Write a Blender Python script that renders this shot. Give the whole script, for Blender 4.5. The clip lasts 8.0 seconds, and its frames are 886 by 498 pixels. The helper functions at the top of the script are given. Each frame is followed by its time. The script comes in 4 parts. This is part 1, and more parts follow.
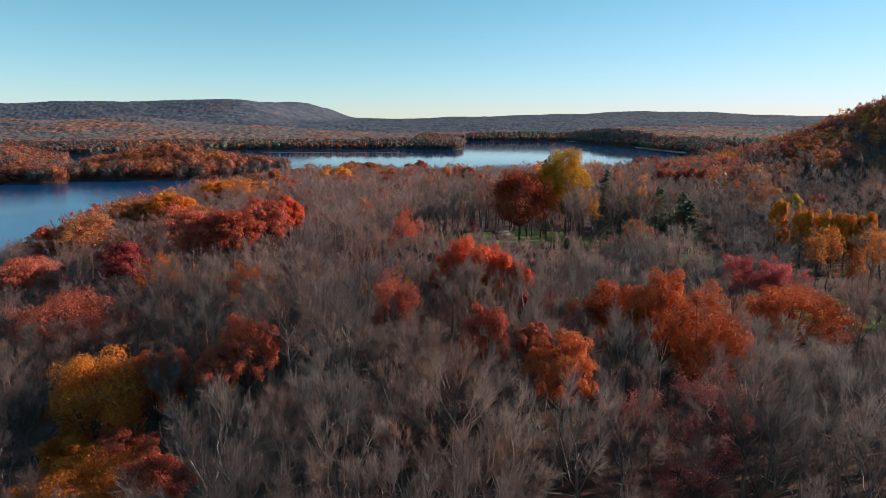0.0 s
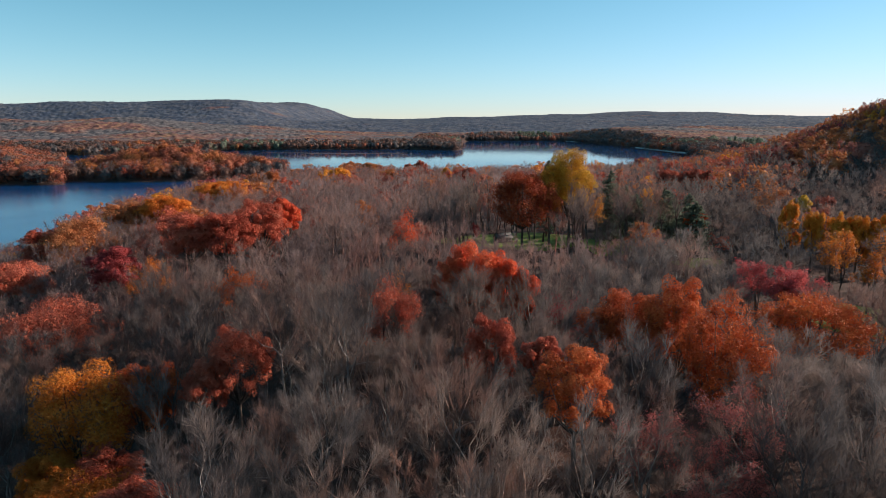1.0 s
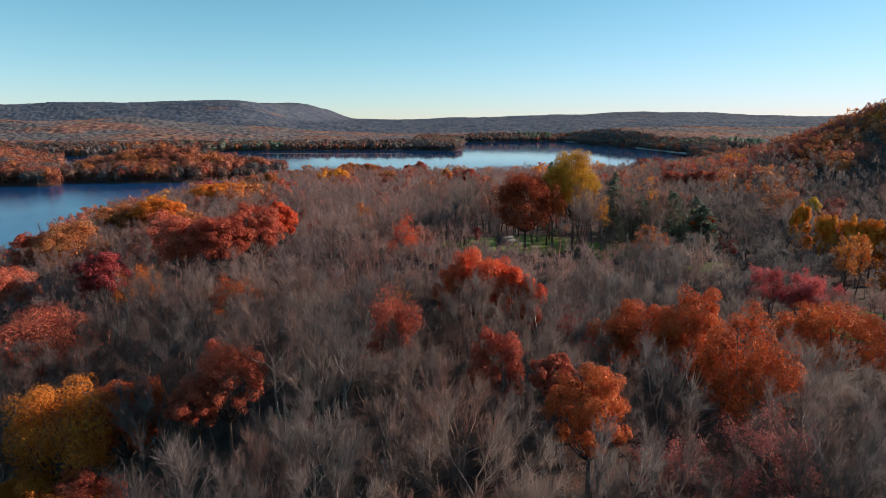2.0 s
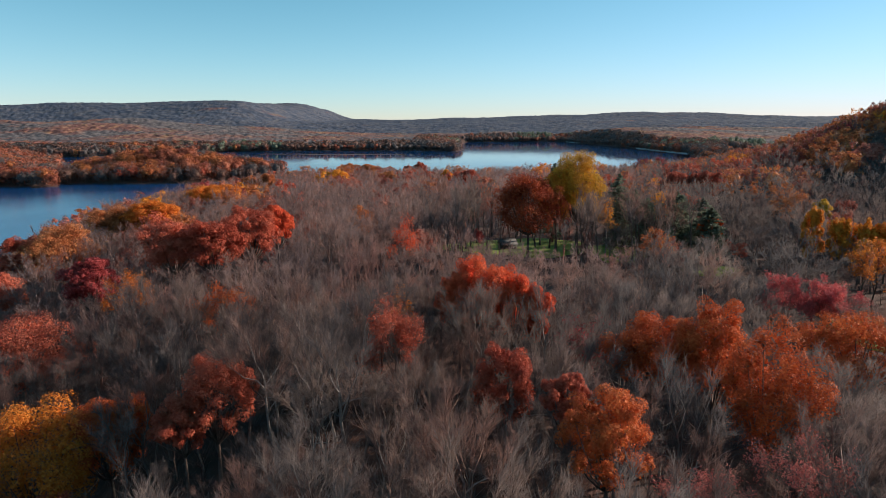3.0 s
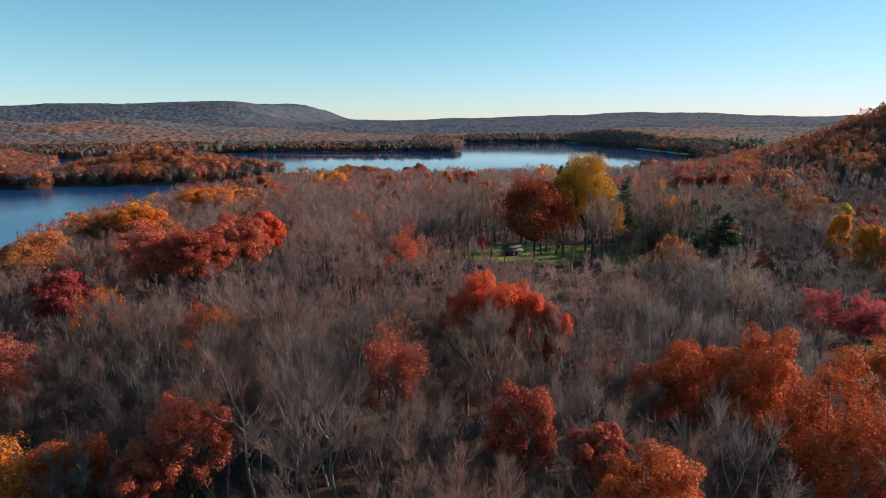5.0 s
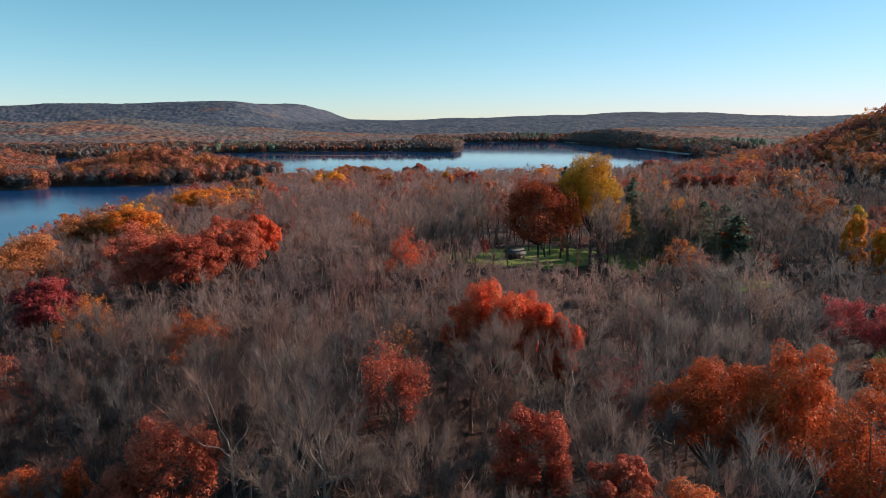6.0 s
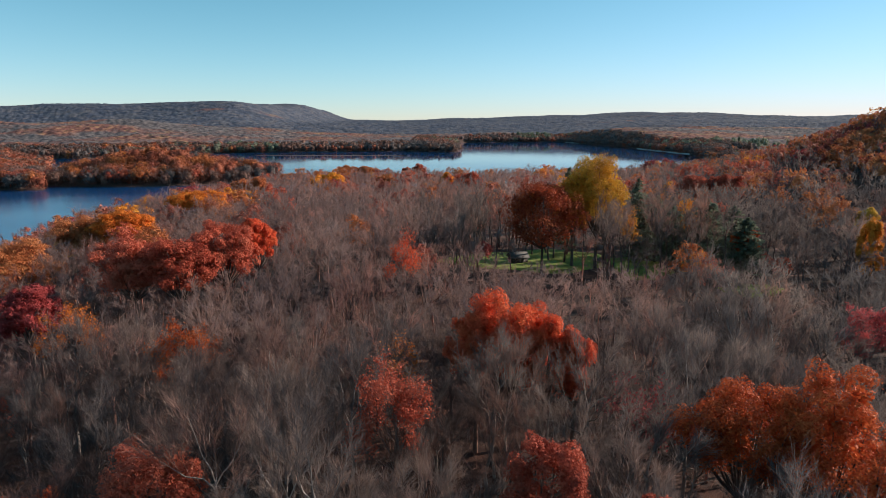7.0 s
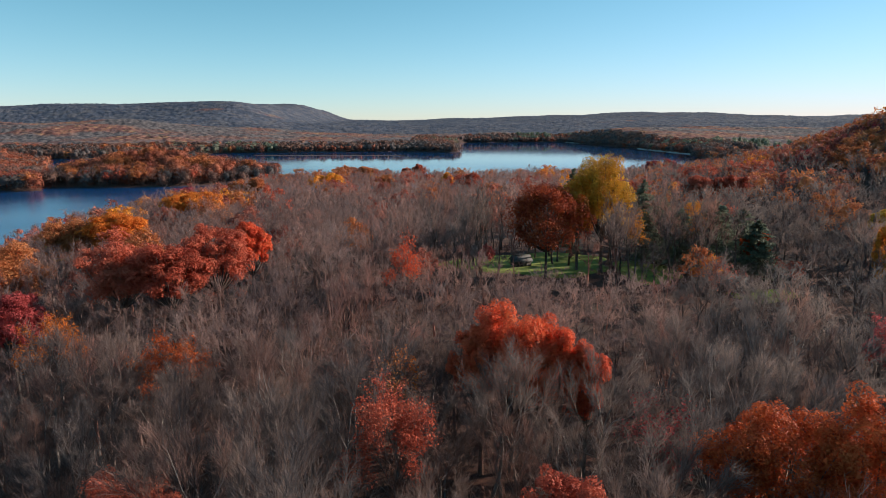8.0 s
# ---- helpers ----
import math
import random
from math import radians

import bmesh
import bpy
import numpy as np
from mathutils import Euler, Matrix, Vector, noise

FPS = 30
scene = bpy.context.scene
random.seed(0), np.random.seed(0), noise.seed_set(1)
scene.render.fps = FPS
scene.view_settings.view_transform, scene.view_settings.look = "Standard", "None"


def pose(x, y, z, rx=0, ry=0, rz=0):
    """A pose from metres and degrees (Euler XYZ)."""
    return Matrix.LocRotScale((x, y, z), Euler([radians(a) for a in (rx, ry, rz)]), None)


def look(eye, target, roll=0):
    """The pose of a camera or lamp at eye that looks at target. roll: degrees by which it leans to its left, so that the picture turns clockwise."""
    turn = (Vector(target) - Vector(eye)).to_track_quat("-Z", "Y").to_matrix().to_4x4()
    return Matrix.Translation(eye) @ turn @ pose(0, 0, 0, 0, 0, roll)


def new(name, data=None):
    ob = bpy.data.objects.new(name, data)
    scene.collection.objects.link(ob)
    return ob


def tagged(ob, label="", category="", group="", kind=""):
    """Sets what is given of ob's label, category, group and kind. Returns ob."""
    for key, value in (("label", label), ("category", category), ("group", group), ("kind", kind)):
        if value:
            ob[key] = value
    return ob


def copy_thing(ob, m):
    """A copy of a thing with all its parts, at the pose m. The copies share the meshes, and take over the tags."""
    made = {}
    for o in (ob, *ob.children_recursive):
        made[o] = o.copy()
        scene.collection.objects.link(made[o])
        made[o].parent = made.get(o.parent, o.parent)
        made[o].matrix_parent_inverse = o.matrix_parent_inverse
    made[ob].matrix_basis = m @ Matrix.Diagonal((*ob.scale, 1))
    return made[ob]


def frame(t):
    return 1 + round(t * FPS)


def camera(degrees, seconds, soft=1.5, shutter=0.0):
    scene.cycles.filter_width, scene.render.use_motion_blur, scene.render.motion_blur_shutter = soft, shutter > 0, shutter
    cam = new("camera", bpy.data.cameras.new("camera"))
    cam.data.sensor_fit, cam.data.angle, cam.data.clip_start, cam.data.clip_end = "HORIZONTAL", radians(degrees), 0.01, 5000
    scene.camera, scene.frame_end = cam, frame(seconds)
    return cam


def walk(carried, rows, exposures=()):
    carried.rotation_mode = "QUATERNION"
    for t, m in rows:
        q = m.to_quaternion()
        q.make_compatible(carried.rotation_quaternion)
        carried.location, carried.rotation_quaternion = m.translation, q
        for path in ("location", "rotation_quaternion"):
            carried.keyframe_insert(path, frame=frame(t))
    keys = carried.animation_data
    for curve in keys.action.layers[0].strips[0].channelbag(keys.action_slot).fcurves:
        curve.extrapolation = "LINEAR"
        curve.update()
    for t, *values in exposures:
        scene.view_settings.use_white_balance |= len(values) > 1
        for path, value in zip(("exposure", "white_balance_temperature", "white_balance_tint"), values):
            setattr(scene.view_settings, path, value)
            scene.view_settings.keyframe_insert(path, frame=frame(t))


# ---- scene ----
cam = camera(68.0, 8.0, soft=0.8)
METRES, EYE, TILT = 42.0, 62.0, -10.96
ROWS = [
    (0.0, 0.0, 0.0, 0.0, 0.0, 0.0, 0.0),
    (0.5, -0.00413, 0.0543, 0.01082, -0.013, 0.007, 0.02),
    (1.0, -0.00853, 0.1133, 0.02289, -0.026, 0.02, 0.04),
    (1.5, -0.01292, 0.1726, 0.03463, -0.046, 0.039, 0.06),
    (3.0, -0.02611, 0.3531, 0.06986, -0.098, 0.085, 0.12),
    (3.5, -0.03057, 0.4126, 0.08153, -0.112, 0.105, 0.14),
    (4.0, -0.0347, 0.4722, 0.09288, -0.131, 0.125, 0.15),
    (4.5, -0.0389, 0.5321, 0.10456, -0.157, 0.125, 0.17),
    (6.0, -0.05188, 0.7134, 0.13984, -0.21, 0.112, 0.22),
    (6.5, -0.05621, 0.7733, 0.15113, -0.216, 0.118, 0.23),
    (7.0, -0.06028, 0.8337, 0.16234, -0.236, 0.125, 0.24),
    (7.5, -0.06481, 0.894, 0.17362, -0.256, 0.118, 0.26),
    (8.0, -0.06914, 0.9537, 0.18471, -0.275, 0.125, 0.27),
]
walk(cam, [(t, pose(0, 0, EYE, TILT) @ pose(METRES * x, METRES * y, METRES * z, 90 + pitch, roll, yaw)) for t, x, y, z, yaw, pitch, roll in ROWS],
     exposures=[(0.0, 0.25, 6400, 10), (8.0, 0.25, 6400, 10)])

# ---- daylight: a low sun from the right and a clear sky ----
SUN_AZIMUTH, SUN_ELEVATION = 71.0, 21.0   # degrees clockwise from +y, and above the horizon
world = bpy.data.worlds.new("clear_sky")
scene.world = world
world.use_nodes = True
sky = world.node_tree.nodes.new("ShaderNodeTexSky")
sky.sky_type, sky.sun_disc = "NISHITA", False
sky.sun_elevation, sky.sun_rotation = radians(SUN_ELEVATION), radians(SUN_AZIMUTH)
sky.air_density, sky.dust_density, sky.ozone_density = 0.62, 0.0, 0.3
background = world.node_tree.nodes["Background"]
clear = world.node_tree.nodes.new("ShaderNodeMix")   # the cyan cast of clean dry air
clear.data_type, clear.blend_type = "RGBA", "MULTIPLY"
clear.inputs[0].default_value, clear.inputs[7].default_value = 1.0, (0.82, 1.0, 0.99, 1)
world.node_tree.links.new(sky.outputs[0], clear.inputs[6])
split = world.node_tree.nodes.new("ShaderNodeSeparateColor")   # a pure blue overhead, an even milky band over the horizon
blend = world.node_tree.nodes.new("ShaderNodeCombineColor")
world.node_tree.links.new(clear.outputs[2], split.inputs[0])


def sky_math(operation, a, b):
    node = world.node_tree.nodes.new("ShaderNodeMath")
    node.operation = operation
    for socket, value in zip(node.inputs, (a, b)):
        if isinstance(value, bpy.types.NodeSocket):
            world.node_tree.links.new(value, socket)
        else:
            socket.default_value = value
    return node.outputs[0]


red = sky_math("POWER", split.outputs[0], 1.16)
for channel, (power, level, milk) in enumerate(((1.36, 0.90, 0.125), (1.02, 1.33, 0.120), (1.0, 1.135, 0.055))):
    raised = sky_math("POWER", split.outputs[channel], power)
    veil = sky_math("ADD", sky_math("MULTIPLY", red, milk), 1.0)
    world.node_tree.links.new(sky_math("MULTIPLY", sky_math("DIVIDE", raised, veil), level), blend.inputs[channel])
world.node_tree.links.new(blend.outputs[0], background.inputs[0])
background.inputs[1].default_value = 0.12
sun_data = bpy.data.lights.new("sun", "SUN")
sun_data.energy, sun_data.angle, sun_data.color = 6.0, radians(0.55), (1.0, 0.84, 0.69)
sun = new("sun", sun_data)
towards = Vector((math.sin(radians(SUN_AZIMUTH)) * math.cos(radians(SUN_ELEVATION)), math.cos(radians(SUN_AZIMUTH)) * math.cos(radians(SUN_ELEVATION)), math.sin(radians(SUN_ELEVATION))))
sun.matrix_world = look(towards * 300, (0, 0, 0))


# ---- materials ----
def shader(name):
    m = bpy.data.materials.new(name)
    m.use_nodes = True
    nt = m.node_tree
    return m, nt, nt.nodes["Principled BSDF"]


def noise_node(nt, scale, detail=4.0, rough=0.55):
    n = nt.nodes.new("ShaderNodeTexNoise")
    n.inputs["Scale"].default_value, n.inputs["Detail"].default_value, n.inputs["Roughness"].default_value = scale, detail, rough
    g = nt.nodes.new("ShaderNodeNewGeometry")
    nt.links.new(g.outputs["Position"], n.inputs["Vector"])
    return n


def ramp_node(nt, source, stops):
    r = nt.nodes.new("ShaderNodeValToRGB")
    e = r.color_ramp.elements
    while len(e) < len(stops):
        e.new(0.5)
    for el, (p, c) in zip(e, stops):
        el.position, el.color = p, (*c, 1)
    nt.links.new(source, r.inputs[0])
    return r


def mix_node(nt, a, b, fac, blend="MIX"):
    m = nt.nodes.new("ShaderNodeMix")
    m.data_type, m.blend_type = "RGBA", blend
    for sock, v in ((m.inputs[6], a), (m.inputs[7], b), (m.inputs[0], fac)):
        if isinstance(v, bpy.types.NodeSocket):
            nt.links.new(v, sock)
        elif isinstance(v, tuple):
            sock.default_value = (*v, 1)
        else:
            sock.default_value = v
    return m.outputs[2]


def bump_node(nt, bsdf, height, strength, distance):
    b = nt.nodes.new("ShaderNodeBump")
    b.inputs["Strength"].default_value, b.inputs["Distance"].default_value = strength, distance
    nt.links.new(height, b.inputs["Height"])
    nt.links.new(b.outputs[0], bsdf.inputs["Normal"])


def tree_tone(nt):
    """A number from 0 to 1 that differs from tree to tree."""
    info, mark = nt.nodes.new("ShaderNodeObjectInfo"), nt.nodes.new("ShaderNodeAttribute")
    mark.attribute_name = "tone"
    both, wrap = nt.nodes.new("ShaderNodeMath"), nt.nodes.new("ShaderNodeMath")
    wrap.operation = "FRACT"
    nt.links.new(info.outputs["Random"], both.inputs[0])
    nt.links.new(mark.outputs["Fac"], both.inputs[1])
    nt.links.new(both.outputs[0], wrap.inputs[0])
    return wrap.outputs[0]


def leaf_material(name, tones, glow=0.30, patch=0.35, vary=1.0):
    """Leaves: tones vary leaf by leaf, tree by tree and in clumps; some light passes through them."""
    m, nt, bsdf = shader(name)
    geo = nt.nodes.new("ShaderNodeNewGeometry")
    clump = noise_node(nt, patch, 2.0)
    a = nt.nodes.new("ShaderNodeMath"); a.operation = "MULTIPLY_ADD"
    nt.links.new(geo.outputs["Random Per Island"], a.inputs[0])
    a.inputs[1].default_value = 0.36 * vary
    b = nt.nodes.new("ShaderNodeMath"); b.operation = "MULTIPLY_ADD"
    nt.links.new(clump.outputs[0], b.inputs[0])
    b.inputs[1].default_value, b.inputs[2].default_value = 0.9, -0.26 + 0.18 * (1 - vary)
    nt.links.new(b.outputs[0], a.inputs[2])
    c = nt.nodes.new("ShaderNodeMath"); c.operation = "MULTIPLY_ADD"
    nt.links.new(tree_tone(nt), c.inputs[0])
    c.inputs[1].default_value = 0.26
    nt.links.new(a.outputs[0], c.inputs[2])
    col = ramp_node(nt, c.outputs[0], [(i / (len(tones) - 1) * 0.8 + 0.1, t) for i, t in enumerate(tones)])
    nt.links.new(col.outputs[0], bsdf.inputs["Base Color"])
    bsdf.inputs["Roughness"].default_value = 0.62
    bsdf.inputs["Specular IOR Level"].default_value = 0.14
    tr = nt.nodes.new("ShaderNodeBsdfTranslucent")
    nt.links.new(col.outputs[0], tr.inputs[0])
    mx = nt.nodes.new("ShaderNodeMixShader")
    mx.inputs[0].default_value = glow
    nt.links.new(bsdf.outputs[0], mx.inputs[1])
    nt.links.new(tr.outputs[0], mx.inputs[2])
    nt.links.new(mx.outputs[0], nt.nodes["Material Output"].inputs[0])
    return m


def bark_material(name, dark, light, scale=3.0, between=0.0, vary=1.0):
    """Bark; between: how much light finds its way through a mass of fine twigs."""
    m, nt, bsdf = shader(name)
    n = noise_node(nt, scale, 5.0, 0.65)
    geo = nt.nodes.new("ShaderNodeNewGeometry")
    stand, dim = noise_node(nt, 0.09, 2.0), noise_node(nt, 0.045, 3.0)
    col = ramp_node(nt, n.outputs[0], [(0.32, dark), (0.7, light)])
    col2 = mix_node(nt, col.outputs[0], (0.42, 0.335, 0.30), ramp_node(nt, stand.outputs[0], [(0.42, (0, 0, 0)), (0.7, (0.24, 0.24, 0.24))]).outputs[0], "MIX")
    tone = ramp_node(nt, geo.outputs["Random Per Island"], [(0.0, (1 - 0.4 * vary,) * 3), (1.0, (1 + 0.45 * vary, 1 + 0.42 * vary, 1 + 0.38 * vary))])
    grove = ramp_node(nt, dim.outputs[0], [(0.35, (0.62, 0.62, 0.66)), (0.62, (1.15, 1.1, 1.06))])
    kind = ramp_node(nt, tree_tone(nt), [(0.0, (0.72, 0.76, 0.82)), (0.3, (0.98, 1.0, 1.02)), (0.55, (1.18, 1.12, 1.08)), (0.8, (1.02, 0.88, 0.86)), (1.0, (1.36, 0.98, 0.88))])
    col2 = mix_node(nt, col2, kind.outputs[0], 1.0, "MULTIPLY")
    out = mix_node(nt, mix_node(nt, col2, grove.outputs[0], 1.0, "MULTIPLY"), tone.outputs[0], 1.0, "MULTIPLY")
    nt.links.new(out, bsdf.inputs["Base Color"])
    bsdf.inputs["Roughness"].default_value = 0.85
    bsdf.inputs["Specular IOR Level"].default_value = 0.2
    bump_node(nt, bsdf, n.outputs[0], 0.5, 0.04)
    if between:
        tr = nt.nodes.new("ShaderNodeBsdfTranslucent")
        nt.links.new(out, tr.inputs[0])
        mx = nt.nodes.new("ShaderNodeMixShader")
        mx.inputs[0].default_value = between
        nt.links.new(bsdf.outputs[0], mx.inputs[1])
        nt.links.new(tr.outputs[0], mx.inputs[2])
        nt.links.new(mx.outputs[0], nt.nodes["Material Output"].inputs[0])
    return m


TONES = {
    "orange": [(0.31, 0.052, 0.021), (0.53, 0.102, 0.031), (0.65, 0.158, 0.046), (0.70, 0.24, 0.078)],
    "red": [(0.42, 0.055, 0.030), (0.68, 0.105, 0.046), (0.78, 0.16, 0.064), (0.80, 0.24, 0.095)],
    "tawny": [(0.30, 0.082, 0.035), (0.46, 0.14, 0.055), (0.55, 0.20, 0.078), (0.60, 0.27, 0.11)],
    "russet": [(0.22, 0.06, 0.046), (0.36, 0.105, 0.075), (0.45, 0.15, 0.105), (0.50, 0.21, 0.15)],
    "rust": [(0.27, 0.048, 0.032), (0.47, 0.095, 0.055), (0.58, 0.145, 0.085), (0.62, 0.21, 0.13)],
    "gold": [(0.50, 0.16, 0.02), (0.70, 0.25, 0.03), (0.78, 0.33, 0.042), (0.80, 0.43, 0.07)],
    "yellow": [(0.44, 0.20, 0.025), (0.62, 0.32, 0.035), (0.72, 0.42, 0.05), (0.76, 0.52, 0.09)],
    "crimson": [(0.18, 0.025, 0.026), (0.33, 0.05, 0.05), (0.42, 0.08, 0.08), (0.45, 0.13, 0.115)],
    "pink": [(0.35, 0.078, 0.073), (0.49, 0.135, 0.118), (0.56, 0.195, 0.165), (0.60, 0.275, 0.23)],
    "cherry": [(0.40, 0.06, 0.065), (0.58, 0.11, 0.11), (0.66, 0.17, 0.16), (0.68, 0.24, 0.22)],
    "amber": [(0.48, 0.18, 0.015), (0.68, 0.30, 0.022), (0.78, 0.40, 0.036), (0.80, 0.48, 0.06)],
    "tangerine": [(0.42, 0.095, 0.016), (0.62, 0.165, 0.026), (0.72, 0.23, 0.036), (0.75, 0.32, 0.06)],
    "oak": [(0.17, 0.028, 0.018), (0.33, 0.056, 0.026), (0.46, 0.095, 0.032), (0.60, 0.18, 0.04)],
}
LEAF = {k: leaf_material(k + "_leaves", v) for k, v in TONES.items()}
NEEDLE = leaf_material("pine_needles", [(0.115, 0.135, 0.095), (0.17, 0.195, 0.135), (0.22, 0.25, 0.175), (0.27, 0.30, 0.21)], 0.35, 0.5)
BARK = bark_material("grey_bark", (0.115, 0.103, 0.097), (0.28, 0.255, 0.24))
# near twigs darkened as if shaded; mid and far tones lightened as if sunlit
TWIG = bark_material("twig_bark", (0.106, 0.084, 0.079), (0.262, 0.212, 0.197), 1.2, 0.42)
TWIG_MID = bark_material("sunlit_brown_twig_bark", (0.186, 0.126, 0.114), (0.385, 0.268, 0.246), 0.4, 0.5, 0.6)
# grey bark with the hill's shade put into its colour
TWIG_GREY_SHADED = bark_material("shaded_grey_twig_bark", (0.098, 0.086, 0.084), (0.215, 0.190, 0.184), 0.4, 0.5, 0.6)
TWIG_FAR = bark_material("sunlit_far_twig_bark", (0.212, 0.143, 0.130), (0.39, 0.270, 0.244), 0.25, 0.55, 0.4)
LEAFY_BARK = bark_material("brown_bark", (0.075, 0.062, 0.054), (0.19, 0.16, 0.14))
PALE = bark_material("pale_bark", (0.22, 0.205, 0.185), (0.42, 0.39, 0.35))
DARKBARK = bark_material("dark_bark", (0.035, 0.03, 0.026), (0.11, 0.095, 0.08))


def ground_material():
    m, nt, bsdf = shader("leaf_litter_and_grass")
    big, mid, fine = noise_node(nt, 0.03, 3.0), noise_node(nt, 0.35, 5.0), noise_node(nt, 4.0, 5.0, 0.7)
    litter = ramp_node(nt, mid.outputs[0], [(0.3, (0.045, 0.020, 0.016)), (0.55, (0.10, 0.042, 0.028)), (0.75, (0.16, 0.066, 0.04))])
    leaf = ramp_node(nt, fine.outputs[0], [(0.35, (0.55, 0.5, 0.48)), (0.65, (1.3, 1.2, 1.1))])
    a = mix_node(nt, litter.outputs[0], leaf.outputs[0], 1.0, "MULTIPLY")
    b = mix_node(nt, a, (0.06, 0.046, 0.036), ramp_node(nt, big.outputs[0], [(0.45, (0, 0, 0)), (0.65, (0.6, 0.6, 0.6))]).outputs[0])
    nt.links.new(b, bsdf.inputs["Base Color"])
    bsdf.inputs["Roughness"].default_value = 0.95
    bump_node(nt, bsdf, fine.outputs[0], 0.7, 0.15)
    return m


def grass_material():
    m, nt, bsdf = shader("mown_grass")
    mid, fine = noise_node(nt, 0.22, 4.0), noise_node(nt, 5.0, 5.0, 0.7)
    g = ramp_node(nt, mid.outputs[0], [(0.35, (0.14, 0.19, 0.028)), (0.55, (0.23, 0.28, 0.043)), (0.72, (0.32, 0.31, 0.068))])
    f = ramp_node(nt, fine.outputs[0], [(0.3, (0.6, 0.6, 0.55)), (0.7, (1.25, 1.25, 1.2))])
    nt.links.new(mix_node(nt, g.outputs[0], f.outputs[0], 1.0, "MULTIPLY"), bsdf.inputs["Base Color"])
    bsdf.inputs["Roughness"].default_value = 0.9
    bump_node(nt, bsdf, fine.outputs[0], 0.6, 0.1)
    return m


def water_material():
    m, nt, bsdf = shader("lake_water")
    swell, ripple = noise_node(nt, 0.06, 3.0), noise_node(nt, 0.9, 4.0)
    bsdf.inputs["Base Color"].default_value = (0.006, 0.052, 0.165, 1)
    bsdf.inputs["IOR"].default_value = 1.36
    r = ramp_node(nt, noise_node(nt, 0.006, 3.0).outputs[0], [(0.4, (0.13, 0.13, 0.13)), (0.65, (0.20, 0.20, 0.20))])
    place = nt.nodes.new("ShaderNodeNewGeometry")
    axes = nt.nodes.new("ShaderNodeSeparateXYZ")
    nt.links.new(place.outputs["Position"], axes.inputs[0])
    open_water = nt.nodes.new("ShaderNodeMapRange")   # the bay is ruffled, the open lake beyond lies smooth
    open_water.inputs[1].default_value, open_water.inputs[2].default_value = 750, 1150
    nt.links.new(axes.outputs[1], open_water.inputs[0])
    calm = mix_node(nt, r.outputs[0], (0.045, 0.045, 0.045), open_water.outputs[0])
    nt.links.new(calm, bsdf.inputs["Roughness"])
    s = nt.nodes.new("ShaderNodeMath"); s.operation = "MULTIPLY_ADD"
    nt.links.new(swell.outputs[0], s.inputs[0])
    s.inputs[1].default_value = 1.5
    nt.links.new(ripple.outputs[0], s.inputs[2])
    bump_node(nt, bsdf, s.outputs[0], 0.1, 0.08)
    return m


def plain_material(name, dark, light, rough=0.8, scale=3.0):
    m, nt, bsdf = shader(name)
    n = noise_node(nt, scale, 5.0, 0.65)
    nt.links.new(ramp_node(nt, n.outputs[0], [(0.3, dark), (0.7, light)]).outputs[0], bsdf.inputs["Base Color"])
    bsdf.inputs["Roughness"].default_value = rough
    bump_node(nt, bsdf, n.outputs[0], 0.3, 0.02)
    return m


GROUND, GRASS, WATER = ground_material(), grass_material(), water_material()
SAND = plain_material("pale_sand", (0.36, 0.33, 0.28), (0.55, 0.52, 0.47), 0.95, 0.3)
BOARDS = plain_material("weathered_dark_boards", (0.025, 0.020, 0.016), (0.07, 0.055, 0.045), 0.85, 2.0)
SHINGLE = plain_material("grey_shingles", (0.07, 0.067, 0.065), (0.15, 0.143, 0.138), 0.9, 3.0)
WHITE = plain_material("white_paint", (0.7, 0.7, 0.68), (0.82, 0.82, 0.8), 0.5, 4.0)


# ---- shape of the land: the lake lies at height 0 ----
def ramp(v, a, b):
    u = np.clip((np.asarray(v, float) - a) / (b - a), 0, 1)
    return u * u * (3 - 2 * u)


def bump(x, y, cx, cy, sx, sy):
    return np.exp(-((x - cx) / sx) ** 2 - ((y - cy) / sy) ** 2)


def wobble(x, y, s):
    return (np.sin(x / s + 1.3 * np.sin(y / s * 0.7 + 1.0)) + np.sin(y / s * 1.1 + 1.7 * np.sin(x / s * 0.6 + 2.0))
            + 0.5 * np.sin((x + y) / s * 2.1) + 0.5 * np.sin((x - 1.4 * y) / s * 1.7 + 0.6)) / 3


